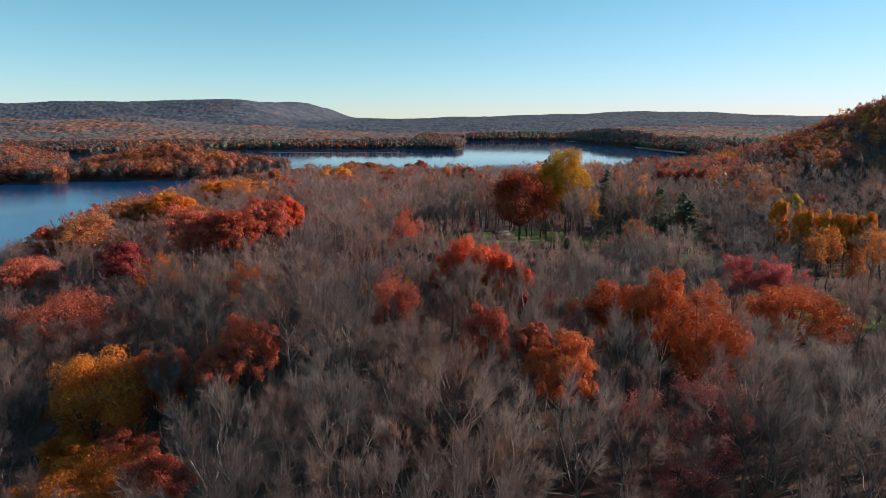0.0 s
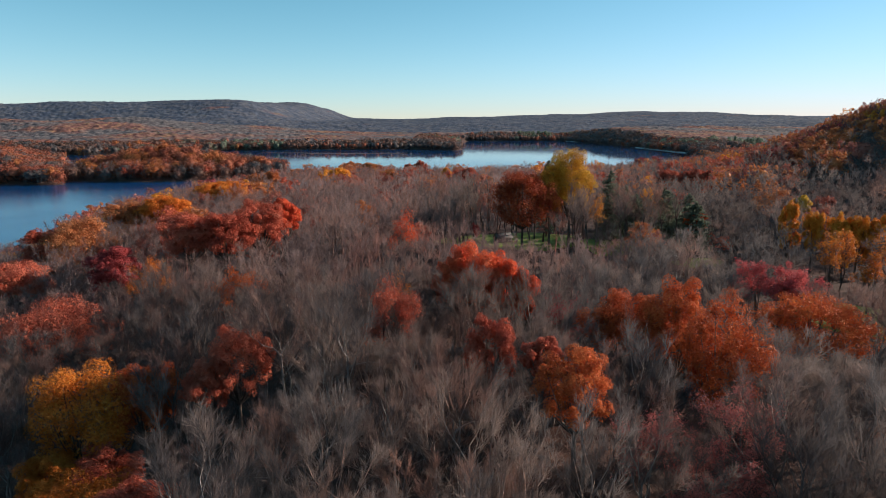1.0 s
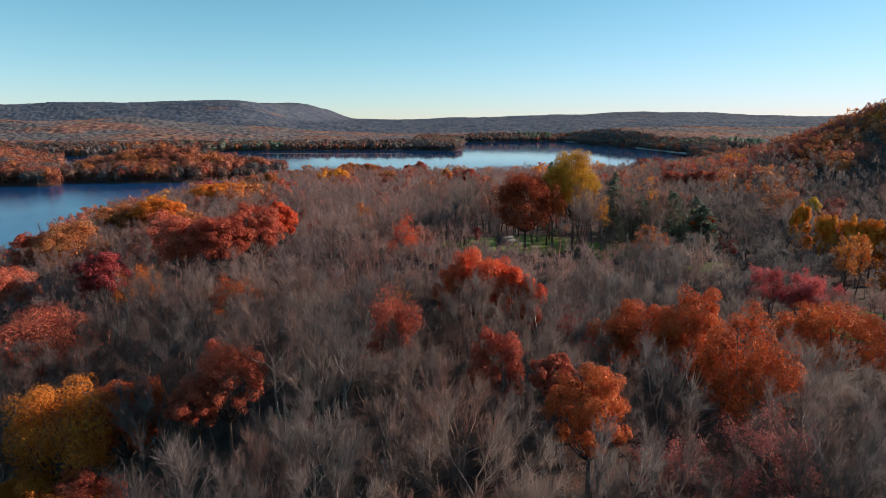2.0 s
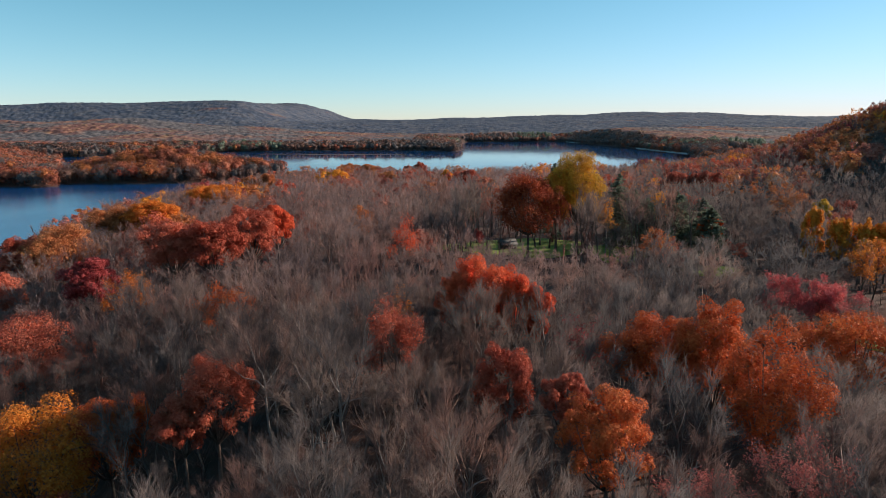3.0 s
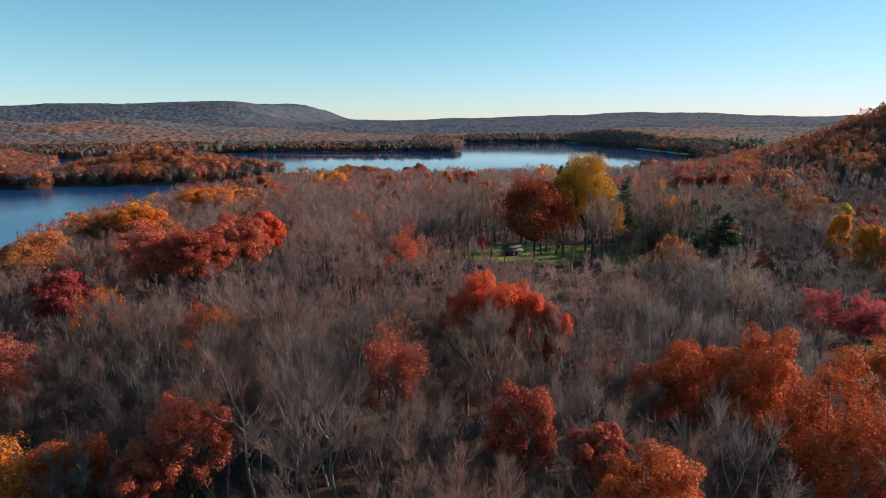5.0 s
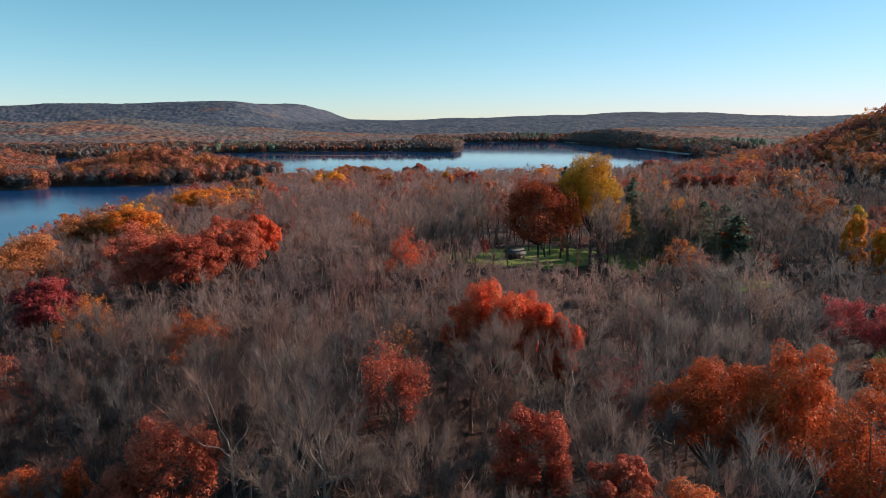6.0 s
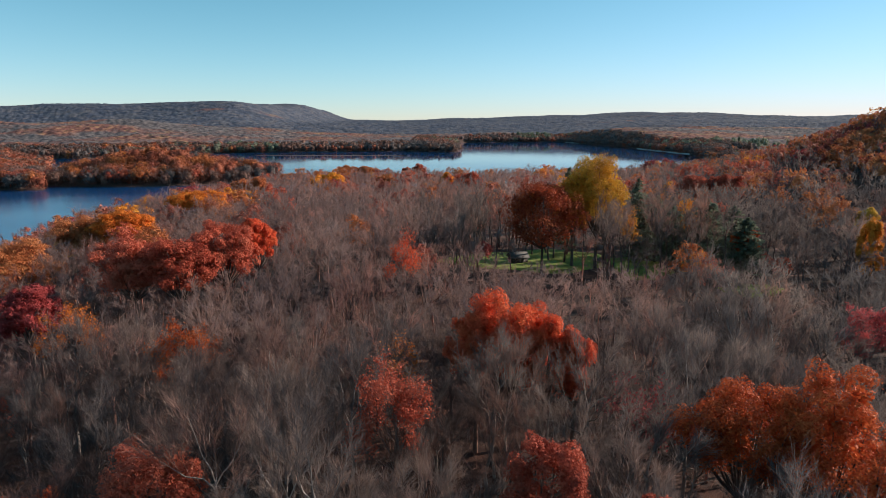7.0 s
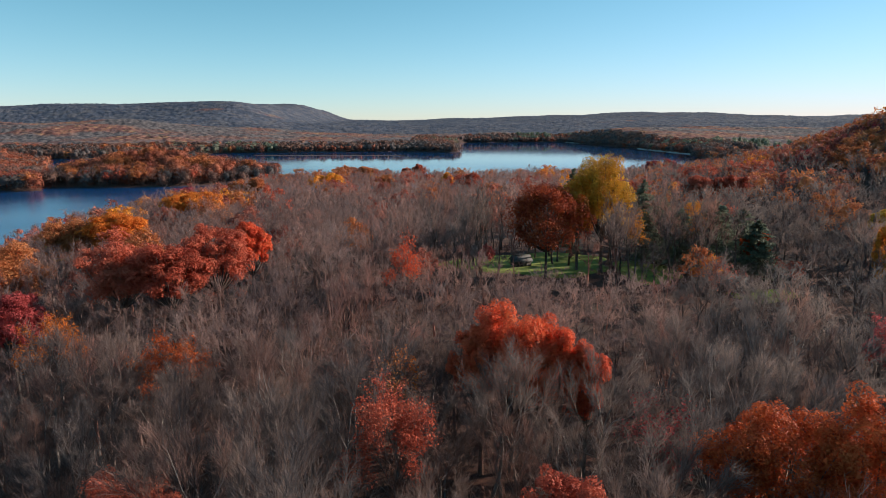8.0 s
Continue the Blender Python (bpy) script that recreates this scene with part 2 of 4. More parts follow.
def masses(x, y):
    """How far inside each body of land a place lies, in metres (below 0: in the lake)."""
    x, y = np.asarray(x, float), np.asarray(y, float)
    w = 9 * wobble(x, y, 45)
    left = np.interp(y, [-600, 0, 120, 250, 400, 520, 620, 700], [-250, -190, -160, -171, -197, -180, -150, -110])
    front = np.interp(x, [-150, -60, 60, 270, 330, 480, 520], [620, 660, 665, 665, 760, 1290, 1420])
    near = np.minimum(x - left, (front - y) * 0.7) + w
    bank = np.interp(y, [600, 1290, 1360, 1600, 2180, 2400], [900, 500, 487, 474, 405, 395])
    right = (x - bank) + w * 0.4
    back_edge = np.interp(x, [-3000, -1000, -660, -480, -80, 5, 28, 46, 58, 78, 420], [1250, 1260, 1250, 1480, 1540, 1490, 1470, 1540, 1800, 2190, 2230])
    back = np.minimum((y - back_edge) * 0.7 + w * 0.5, (np.interp(y, [1400, 1500, 1560, 1800, 2000, 2150, 2700], [50, 50, 46, 34, 40, 64, 3000]) - x) * 0.55)
    spit = np.minimum(np.minimum((-0.572 * y - x) * 0.86, (y - 668)), 1075 - y) + w * 0.6
    u, v = (x + 314) * 0.985 + (y - 768) * 0.174, -(x + 314) * 0.174 + (y - 768) * 0.985
    isle = (1 - np.sqrt((u / 131) ** 2 + (v / 68) ** 2)) * 62 + w * 0.5
    return near, right, back, spit, isle


def land(x, y):
    return np.maximum.reduce(masses(x, y))


def ground_z(x, y):
    x, y = np.asarray(x, float), np.asarray(y, float)
    near, right, back, spit, isle = masses(x, y)
    d = np.maximum.reduce([near, right, back, spit, isle])
    e = 7 + 14.5 * np.exp(-(np.maximum(y - 170, 0) / 250) ** 2) * ramp(near, 5, 95)
    e += 140 * bump(x, y, 475, 370, 190, 205)
    # an unseen rise at the right, added so its trees cast shade
    e += 6 * ramp(x - 0.75 * np.maximum(y, 0), 8, 45) * (1 - ramp(y, 110, 170))
    e -= 6 * bump(x, y, -88, 130, 30, 45) + 9 * ramp(-x, 20, 48) * (1 - ramp(y, 84, 128))
    far = ramp(y, 1400, 2700) * 34 + 10 * ramp(back, 0, 200) + (9 * wobble(x, y, 210) + 5 * wobble(x + 90, y, 85)) * ramp(y, 900, 1600)
    far += 92 * ramp(-x, 560, 900) * ramp(y, 2350, 3050) * (0.86 + 0.14 * ramp(x, -2300, -1300) + 0.03 * wobble(x, y, 260))
    far += 44 * bump(x, y, 1250, 3800, 900, 600) + 30 * bump(x, y, 200, 4500, 1500, 500) + 34 * bump(x, y, 2700, 4300, 900, 500)
    far += 12 * bump(x, y, -700, 1900, 500, 260) + 16 * bump(x, y, -1500, 2100, 500, 300)
    far += 20 * bump(x, y, -1060, 2280, 180, 90) + 16 * bump(x, y, -620, 2480, 300, 130) + 12 * bump(x, y, -1750, 2000, 260, 120)
    inland = np.minimum(back, np.maximum((y - 2215) * 0.7, (-60 - x) * 0.55))
    far *= 0.12 + 0.88 * np.maximum(ramp(inland, 30, 480), ramp(right, 30, 480))
    far += 24 * ramp(right, 0, 85) * bump(x, y, 560, 1950, 230, 380) + 9 * ramp(back, 0, 60) * bump(x, y, 190, 2330, 60, 60)
    far += 10 * wobble(x - 300, y * 0.6, 330) * ramp(y, 3200, 4200)
    e += far * ramp(y, 800, 1400) + 11 * ramp(isle, 6, 55) + 4 * ramp(spit, 5, 80)
    return np.where(d > 0, 1.1 * (1 - np.exp(-np.maximum(d, 0) / 3)) + e * ramp(d, -4, 60), np.maximum(-3.0, d * 0.25))


CLEARINGS = [(24, 225, 24, 18), (81, 131, 11, 12), (70, 185, 8, 6), (52, 212, 8, 15), (62, 176, 7, 9), (18, 121, 6, 6), (-11, 128, 4, 5), (-41, 63, 13, 12)]


def cleared(x, y):
    return min(((x - a) / c) ** 2 + ((y - b) / d) ** 2 for a, b, c, d in CLEARINGS)


def stunted(x, y):
    """Young, low growth in front of the clearings."""
    low = np.maximum.reduce([bump(x, y, 24, 176, 34, 22), bump(x, y, 68, 162, 15, 17), bump(x, y, 76, 116, 15, 16), bump(x, y, 92, 150, 14, 14), bump(x, y, 62, 190, 17, 14), bump(x, y, -40, 56, 20, 13), bump(x, y, 24, 47, 13, 9), bump(x, y, -27, 71, 9, 13), bump(x, y, 51, 89, 15, 9), bump(x, y, 51, 108, 13, 8), bump(x, y, 117, 168, 13, 16), bump(x, y, 78, 196, 8, 9)])
    return 1 - 0.55 * ramp(low, 0.25, 0.7)


# ---- meshes from arrays ----
def mesh_object(name, verts, loops, sizes, material, parent=None, label="", smooth=False):
    me = bpy.data.meshes.new(name)
    verts, loops, sizes = np.asarray(verts, np.float32), np.asarray(loops, np.int32), np.asarray(sizes, np.int32)
    me.vertices.add(len(verts)), me.loops.add(len(loops)), me.polygons.add(len(sizes))
    me.vertices.foreach_set("co", verts.ravel())
    me.loops.foreach_set("vertex_index", loops)
    me.polygons.foreach_set("loop_start", np.concatenate(([0], np.cumsum(sizes)[:-1])).astype(np.int32))
    if smooth:
        me.polygons.foreach_set("use_smooth", np.ones(len(sizes), bool))
    me.update(calc_edges=True)
    me.materials.append(material)
    ob = new(name, me)
    if parent:
        ob.parent = parent
    if label:
        tagged(ob, label)
    return ob


class Soup:
    """Collects triangles and quads, to become one mesh."""

    def __init__(self):
        self.v, self.f3, self.f4, self.n = [], [], [], 0

    def add(self, verts, tris=None, quads=None):
        verts = np.asarray(verts, float).reshape(-1, 3)
        if tris is not None and len(tris):
            self.f3.append(np.asarray(tris, int).reshape(-1, 3) + self.n)
        if quads is not None and len(quads):
            self.f4.append(np.asarray(quads, int).reshape(-1, 4) + self.n)
        self.v.append(verts)
        self.n += len(verts)

    def arrays(self):
        v = np.concatenate(self.v) if self.v else np.zeros((0, 3))
        a = np.concatenate(self.f3) if self.f3 else np.zeros((0, 3), int)
        b = np.concatenate(self.f4) if self.f4 else np.zeros((0, 4), int)
        return v, a, b

    def build(self, name, material, parent=None, label="", smooth=False):
        v, a, b = self.arrays()
        return mesh_object(name, v, np.concatenate((a.ravel(), b.ravel())), np.concatenate((np.full(len(a), 3), np.full(len(b), 4))), material, parent, label, smooth)


def tube(soup, pts, radii, sides):
    """A tapered tube along pts."""
    pts, k = np.asarray(pts, float), len(pts)
    d = np.gradient(pts, axis=0)
    d /= np.linalg.norm(d, axis=1)[:, None] + 1e-9
    ref = np.where(np.abs(d[:, 2:3]) > 0.9, [[1.0, 0, 0]], [[0, 0, 1.0]])
    u = np.cross(d, ref)
    u /= np.linalg.norm(u, axis=1)[:, None] + 1e-9
    w = np.cross(d, u)
    a = np.arange(sides) * 2 * np.pi / sides
    ring = pts[:, None] + np.asarray(radii)[:, None, None] * (np.cos(a)[None, :, None] * u[:, None] + np.sin(a)[None, :, None] * w[:, None])
    i, j = np.meshgrid(np.arange(k - 1), np.arange(sides), indexing="ij")
    j2 = (j + 1) % sides
    soup.add(ring, quads=np.stack((i * sides + j, i * sides + j2, (i + 1) * sides + j2, (i + 1) * sides + j), -1))


def slivers(soup, p0, p1, width, rng):
    """Thin twigs: one long triangle each."""
    d = p1 - p0
    s = np.cross(d, rng.normal(size=p0.shape))
    s *= (np.asarray(width).reshape(-1, 1) / 2) / (np.linalg.norm(s, axis=1)[:, None] + 1e-9)
    v = np.stack((p0 - s, p0 + s, p1), 1)
    soup.add(v, tris=np.arange(len(p0) * 3))


def leaves(soup, at, size, rng, out=None, lift=0.5, mess=0.5, bent=False):
    """Leaf sprays: one blade each, bent and four-cornered where it is large, turned mostly outwards and up."""
    n = len(at)
    nrm = rng.normal(size=(n, 3)) * mess
    if out is not None:
        nrm += out
    nrm[:, 2] += lift
    nrm /= np.linalg.norm(nrm, axis=1)[:, None] + 1e-9
    u = np.cross(nrm, rng.normal(size=(n, 3)))
    u /= np.linalg.norm(u, axis=1)[:, None] + 1e-9
    w = np.cross(nrm, u)
    s = (size * rng.uniform(0.55, 1.35, n))[:, None]
    if bent:
        v = np.stack((at - u * s * 0.6, at + w * s * 0.36 + nrm * s * 0.12, at + u * s * 0.6, at - w * s * 0.36 + nrm * s * 0.12), 1)
        soup.add(v, quads=np.arange(n * 4))
    else:
        v = np.stack((at - u * s * 0.6 - w * s * 0.25, at + u * s * 0.6 - w * s * 0.25, at + w * s * 0.5), 1)
        soup.add(v, tris=np.arange(n * 3))


def unit(v):
    return v / (np.linalg.norm(v, axis=-1, keepdims=True) + 1e-9)


def bare_skeleton(rng, height, width, limbs, seconds, thirds, twigs, fork=0.3, spray=0.45):
    """A leafless broadleaf tree: limbs fan up from a forked trunk into a rounded head, each limb into branches, each branch into brooms of twigs."""
    lean = rng.normal(0, 0.03, 2) * height
    top = np.array([lean[0], lean[1], height * rng.uniform(0.52, 0.64)])
    trunk = np.linspace((0, 0, -0.4), top, 5)
    trunk[1:-1, :2] += rng.normal(0, 0.012 * height, (3, 2))
    heart = np.array([lean[0] * 0.6, lean[1] * 0.6, height * 0.30])
    line = np.zeros((limbs, 5, 3))
    s = np.linspace(0, 1, 5)[:, None]
    for i in range(limbs):
        t = rng.uniform(fork / 0.6, 0.95) if i > 1 else 0.98
        k = min(t * 4, 3.99)
        base = trunk[int(k)] + (trunk[int(k) + 1] - trunk[int(k)]) * (k - int(k))
        ang = i * 2.4 + rng.uniform(-0.4, 0.4)
        lift = 0.96 * (1 - (i + rng.uniform(0, 0.8)) / limbs) ** 0.7
        reach = width / 2 * math.sqrt(max(0.03, 1 - lift ** 2)) * rng.uniform(0.72, 1.0)
        tip = np.array([np.cos(ang) * reach + lean[0], np.sin(ang) * reach + lean[1], height * (0.50 + 0.42 * lift)])
        mid = base + (tip - base) * np.array([0.55, 0.55, 0.45])
        line[i] = (1 - s) ** 2 * base + 2 * s * (1 - s) * mid + s * s * tip
        line[i, 1:] += rng.normal(0, 0.010 * height, (4, 3))

    def turned(way, loose, up):
        return unit(way + unit(rng.normal(size=way.shape)) * loose + (0, 0, up))

    n = limbs * seconds
    pick = np.repeat(np.arange(limbs), seconds)
    q = np.minimum(rng.uniform(0.28, 1.0, n) ** 0.75 * 4, 3.99)
    k = q.astype(int)
    p = line[pick, k] + (line[pick, k + 1] - line[pick, k]) * (q - k)[:, None]
    d = turned(unit(line[pick, k + 1] - line[pick, k]) * 0.7 + unit(p - heart) * 0.6, spray * 1.25, 0.1)
    ln = height * rng.uniform(0.10, 0.20, (n, 1)) * (1.15 - 0.11 * q[:, None])
    bend = p + d * ln * 0.5
    end = bend + turned(d, 0.25, 0.22) * ln * 0.5
    second = np.stack((p, bend, end), 1)
    pick = np.repeat(np.arange(n), thirds)
    t = rng.uniform(0.15, 1.0, (len(pick), 1))
    a = np.where(t < 0.5, p[pick] + (bend - p)[pick] * t * 2, bend[pick] + (end - bend)[pick] * (t * 2 - 1))
    d3 = turned(d[pick] * 0.9, spray * 1.15, 0.16)
    b = a + d3 * height * rng.uniform(0.05, 0.10, (len(pick), 1))
    pick = np.repeat(np.arange(len(a)), twigs)
    w = a[pick] + (b - a)[pick] * rng.uniform(0.2, 1.0, (len(pick), 1))
    e = w + turned(d3[pick] * 0.9, spray * 1.3, 0.12) * height * rng.uniform(0.035, 0.08, (len(pick), 1))
    return trunk, list(line), list(second), a, b, w, e


def bare_soups(rng, height, width, limbs=7, seconds=6, thirds=5, twigs=10, thick=1.0, fine=0.036, fork=0.3):
    """The wood (trunk and limbs), the head of twigs, and where the twigs end."""
    trunk, ls, ss, ta, tb, wa, wb = bare_skeleton(rng, height, width, limbs, seconds, thirds, twigs, fork)
    stem, crown = Soup(), Soup()
    r = height * 0.0115 * thick
    tube(stem, trunk, [r * 1.35, r * 1.05, r * 0.9, r * 0.75, r * 0.5], 6)
    for l in ls:
        tube(stem, l, np.array([0.5, 0.4, 0.3, 0.2, 0.08]) * r, 3)
    for s in ss:
        slivers(crown, s[:2], s[1:] + (s[1:] - s[:2]) * 0.3, np.array([0.42, 0.30]) * r, rng)
    slivers(crown, ta, tb, fine * 1.3, rng)
    slivers(crown, wa, wb, fine * rng.uniform(0.6, 1.1, len(wa)), rng)
    return stem, crown, wb


def clod(soup, centre, radii, rng):
    """The dense, uneven heart of a clump of leaves."""
    rings, around = 4, 7
    z = np.cos(np.linspace(0.4, 2.3, rings))
    a = np.arange(around) * 2 * np.pi / around + rng.uniform(0, 6)
    r = np.sqrt(1 - z ** 2)
    v = np.stack((r[:, None] * np.cos(a), r[:, None] * np.sin(a), np.repeat(z[:, None], around, 1)), -1) * rng.uniform(0.72, 1.1, (rings, around, 1))
    i, j = np.meshgrid(np.arange(rings - 1), np.arange(around), indexing="ij")
    j2 = (j + 1) % around
    soup.add(v.reshape(-1, 3) * radii + centre, tris=[(0, k, k + 1) for k in range(1, around - 1)],
             quads=np.stack((i * around + j, (i + 1) * around + j, (i + 1) * around + j2, i * around + j2), -1))


def leafy_soups(rng, height, width, depth, count, size, lobes=12, hollow=0.55, mess=0.5, core=0.0, heart=0.0):
    """A broadleaf tree in leaf: trunk and limbs, and leaf sprays massed in uneven lobes with gaps between them."""
    stem, wood, crown = Soup(), Soup(), Soup()
    r = height * 0.014
    low = height - depth
    fork = max(low * 0.9, height * 0.28)
    trunk = np.linspace((0, 0, -0.4), (rng.normal(0, 0.2), rng.normal(0, 0.2), fork), 4)
    tube(stem, trunk, [r * 1.4, r * 1.1, r, r * 0.85], 7)
    cz, rx, rz = height - depth * 0.5, width / 2, depth / 2
    ga = np.arange(lobes) * 2.39996 + rng.uniform(0, 6)
    gz = np.clip(0.92 - 1.65 * np.linspace(0, 1, lobes) ** 1.25 + rng.normal(0, 0.15, lobes), -0.85, 0.95)
    gr = np.sqrt(np.maximum(0, 1 - gz ** 2))
    lr = rng.uniform(0.20, 0.48, lobes)
    c = np.stack((np.cos(ga) * gr, np.sin(ga) * gr, gz), 1) * (1 - lr * 0.75)[:, None] * rng.uniform(0.74, 1.24, (lobes, 1))
    c[:, 2] = np.minimum(c[:, 2], 0.82)
    share = lr ** 2 / (lr ** 2).sum()
    for i in range(lobes):
        n = max(6, int(count * share[i]))
        buds = 7 if count > 900 else 3
        bd = unit(rng.normal(size=(buds, 3)) + (0, 0, 0.5))
        centre = bd * lr[i] * rng.uniform(0.45, 0.8, (buds, 1))
        which = rng.integers(0, buds, n)
        d = unit(rng.normal(size=(n, 3)) + bd[which] * 0.5)
        keep = d[:, 2] > -0.5 + 0.25 * rng.normal(size=n)
        d, which = d[keep], which[keep]
        n = len(d)
        br = lr[i] * rng.uniform(0.38, 0.62, buds)[which]
        p = (c[i] + centre[which] + d * (br * (hollow + (1 - hollow) * rng.uniform(0, 1, n) ** 0.5))[:, None]) * (rx, rx, rz) + (0, 0, cz)
        p += rng.normal(0, size * 0.3, p.shape)
        leaves(crown, p, size, rng, d * 0.9, 0.4, mess)
        hub = c[i] * (rx, rx, rz) + (0, 0, cz)
        if heart:   # broad sprays deep inside, which keep the light from shining through
            m = max(4, int(n * heart))
            q = unit(rng.normal(size=(m, 3))) * lr[i] * rng.uniform(0.1, 0.72, (m, 1)) * (rx, rx, rz)
            leaves(crown, hub + q, size * 2.3, rng, None, 0.3, 0.8)
        s = np.linspace(0, 1, 4)[:, None]
        mid = trunk[-1] + (hub - trunk[-1]) * (0.55, 0.55, 0.3)
        tube(wood, (1 - s) ** 2 * trunk[-1] + 2 * s * (1 - s) * mid + s * s * hub, np.array([0.6, 0.45, 0.3, 0.12]) * r, 4)
        m = 9
        e = hub + unit(rng.normal(size=(m, 3))) * lr[i] * (rx, rx, rz) * 0.85
        slivers(wood, np.repeat(hub[None], m, 0), e, r * 0.35, rng)
    if core:
        clod(crown, np.array([0, 0, cz]), core * np.array([rx, rx, rz]), rng)
    return stem, wood, crown


def pine_soups(rng, height, width, bare=0.1, whorls=20, per=8, sprays=34):
    stem, wood, crown = Soup(), Soup(), Soup()
    r = height * 0.013
    tube(stem, np.linspace((0, 0, -0.4), (0, 0, height), 5), [r * 1.3, r, r * 0.75, r * 0.4, r * 0.08], 6)
    for k in range(whorls):
        f = k / (whorls - 1)
        z = height * (bare + (0.97 - bare) * f)
        reach = width / 2 * (1 - f) ** 0.55 * rng.uniform(0.75, 1.1) + 0.25
        for j in range(per):
            a = rng.uniform(0, 2 * np.pi)
            rr = reach * rng.uniform(0.6, 1.1)
            z = height * min(0.985, bare + (0.97 - bare) * f + rng.uniform(-0.6, 0.6) * 0.87 / whorls)
            tip = np.array([np.cos(a) * rr, np.sin(a) * rr, z - rr * 0.10 + 0.1 * rr * f])
            tube(wood, [(0, 0, z), tip * (0.6, 0.6, 0) + (0, 0, z - rr * 0.09), tip], [r * 0.22, r * 0.14, r * 0.04], 3)
            t = rng.uniform(0.25, 1.05, sprays)[:, None]
            p = np.array([0, 0, z]) + (tip - np.array([0, 0, z])) * t + rng.normal(0, 0.10 * rr + 0.08, (sprays, 3)) * (1, 1, 0.35)
            leaves(crown, p, 0.62, rng, None, 0.9, bent=True)
    return stem, wood, crown


def thing(name, x, y, label, category, group="", turn=0.0, z=None):
    ob = new(name)
    ob.empty_display_size = 0.5
    ob.matrix_world = pose(x, y, float(ground_z(x, y)) if z is None else z, 0, 0, turn)
    return tagged(ob, label, category, group)


def tuft_soup(rng, height, width, count, size):
    """A tree seen from far off: leaf sprays or massed twigs in a ragged, many-headed dome."""
    out, heads = Soup(), 5 if count > 100 else 3
    for k in range(heads):
        a, r = k * 2.4 + rng.uniform(0, 1), width * 0.27 * math.sqrt(k / (heads - 1))
        n = count // heads
        d = unit(rng.normal(size=(n, 3)))
        d[:, 2] = np.abs(d[:, 2]) * 1.9 - 0.95
        w, hi = width * rng.uniform(0.25, 0.36), height * rng.uniform(0.84, 1.0)
        tall = np.where(d[:, 2] > 0, w * 0.95, hi - w * 0.95)
        p = d * np.stack((np.full(n, w), np.full(n, w), tall), 1) * rng.uniform(0.86, 1.06, (n, 1)) + (math.cos(a) * r, math.sin(a) * r, hi - w * 0.95)
        leaves(out, p, size, rng, d * 1.2, 0.35, 0.45)
    clod(out, np.array([0, 0, height * 0.55]), (width * 0.27, width * 0.27, height * 0.30), rng)
    return out


# ---- the land and the lake ----
def axis_steps(n, span, power):
    u = np.linspace(-1, 1, n)
    return np.sign(u) * np.abs(u) ** power * span


def build_ground():
    xs = np.concatenate((-760 - axis_steps(79, 4440, 2.0)[:39:-1], np.linspace(-760, 760, 139), 760 + axis_steps(79, 4440, 2.0)[40:]))
    ys = np.concatenate((np.linspace(-1500, -60, 24), np.linspace(-40, 760, 120), 760 + np.linspace(0.02, 1, 110) ** 1.3 * 4400))
    gx, gy = np.meshgrid(xs, ys, indexing="ij")
    gz = ground_z(gx, gy) + 0.35 * wobble(gx, gy, 9) * (land(gx, gy) > 6)
    n, k = gx.shape
    i, j = np.meshgrid(np.arange(n - 1), np.arange(k - 1), indexing="ij")
    soup = Soup()
    soup.add(np.stack((gx, gy, gz), -1), quads=np.stack((i * k + j, (i + 1) * k + j, (i + 1) * k + j + 1, i * k + j + 1), -1))
    return tagged(soup.build("ground", GROUND, smooth=True), "rolling forest floor covered in brown fallen leaves", "ground", kind="structure")


build_ground()
lake = Soup()
lake.add([(-5200, -1500, 0), (5200, -1500, 0), (5200, 5100, 0), (-5200, 5100, 0)], quads=[0, 1, 2, 3])
tagged(lake.build("water", WATER), "deep blue calm lake water with faint ripples", "lake", kind="structure")


def patch(name, cx, cy, rx, ry, material, label, category, lift=0.45):
    """A sheet over the ground with an uneven outline."""
    soup, rings, around = Soup(), 9, 44
    pts = [(cx, cy)]
    for k in range(1, rings + 1):
        for a in range(around):
            t = a * 2 * math.pi / around
            w = 1 + 0.13 * math.sin(3 * t + cx) + 0.08 * math.sin(7 * t + cy)
            pts.append((cx + math.cos(t) * rx * w * k / rings, cy + math.sin(t) * ry * w * k / rings))
    p = np.array(pts)
    z = ground_z(p[:, 0], p[:, 1]) + lift
    z[-around:] -= 0.9
    tris = [(0, 1 + a, 1 + (a + 1) % around) for a in range(around)]
    quads = [(1 + k * around + a, 1 + (k + 1) * around + a, 1 + (k + 1) * around + (a + 1) % around, 1 + k * around + (a + 1) % around)
             for k in range(rings - 1) for a in range(around)]
    soup.add(np.column_stack((p, z)), tris=tris, quads=quads)
    return tagged(soup.build(name, material, smooth=True), label, category, kind="structure")


for cx, cy, rx, ry in CLEARINGS[:4]:
    patch("meadow", cx, cy, rx, ry, GRASS, "sunlit green mown grass in a forest clearing", "grass")


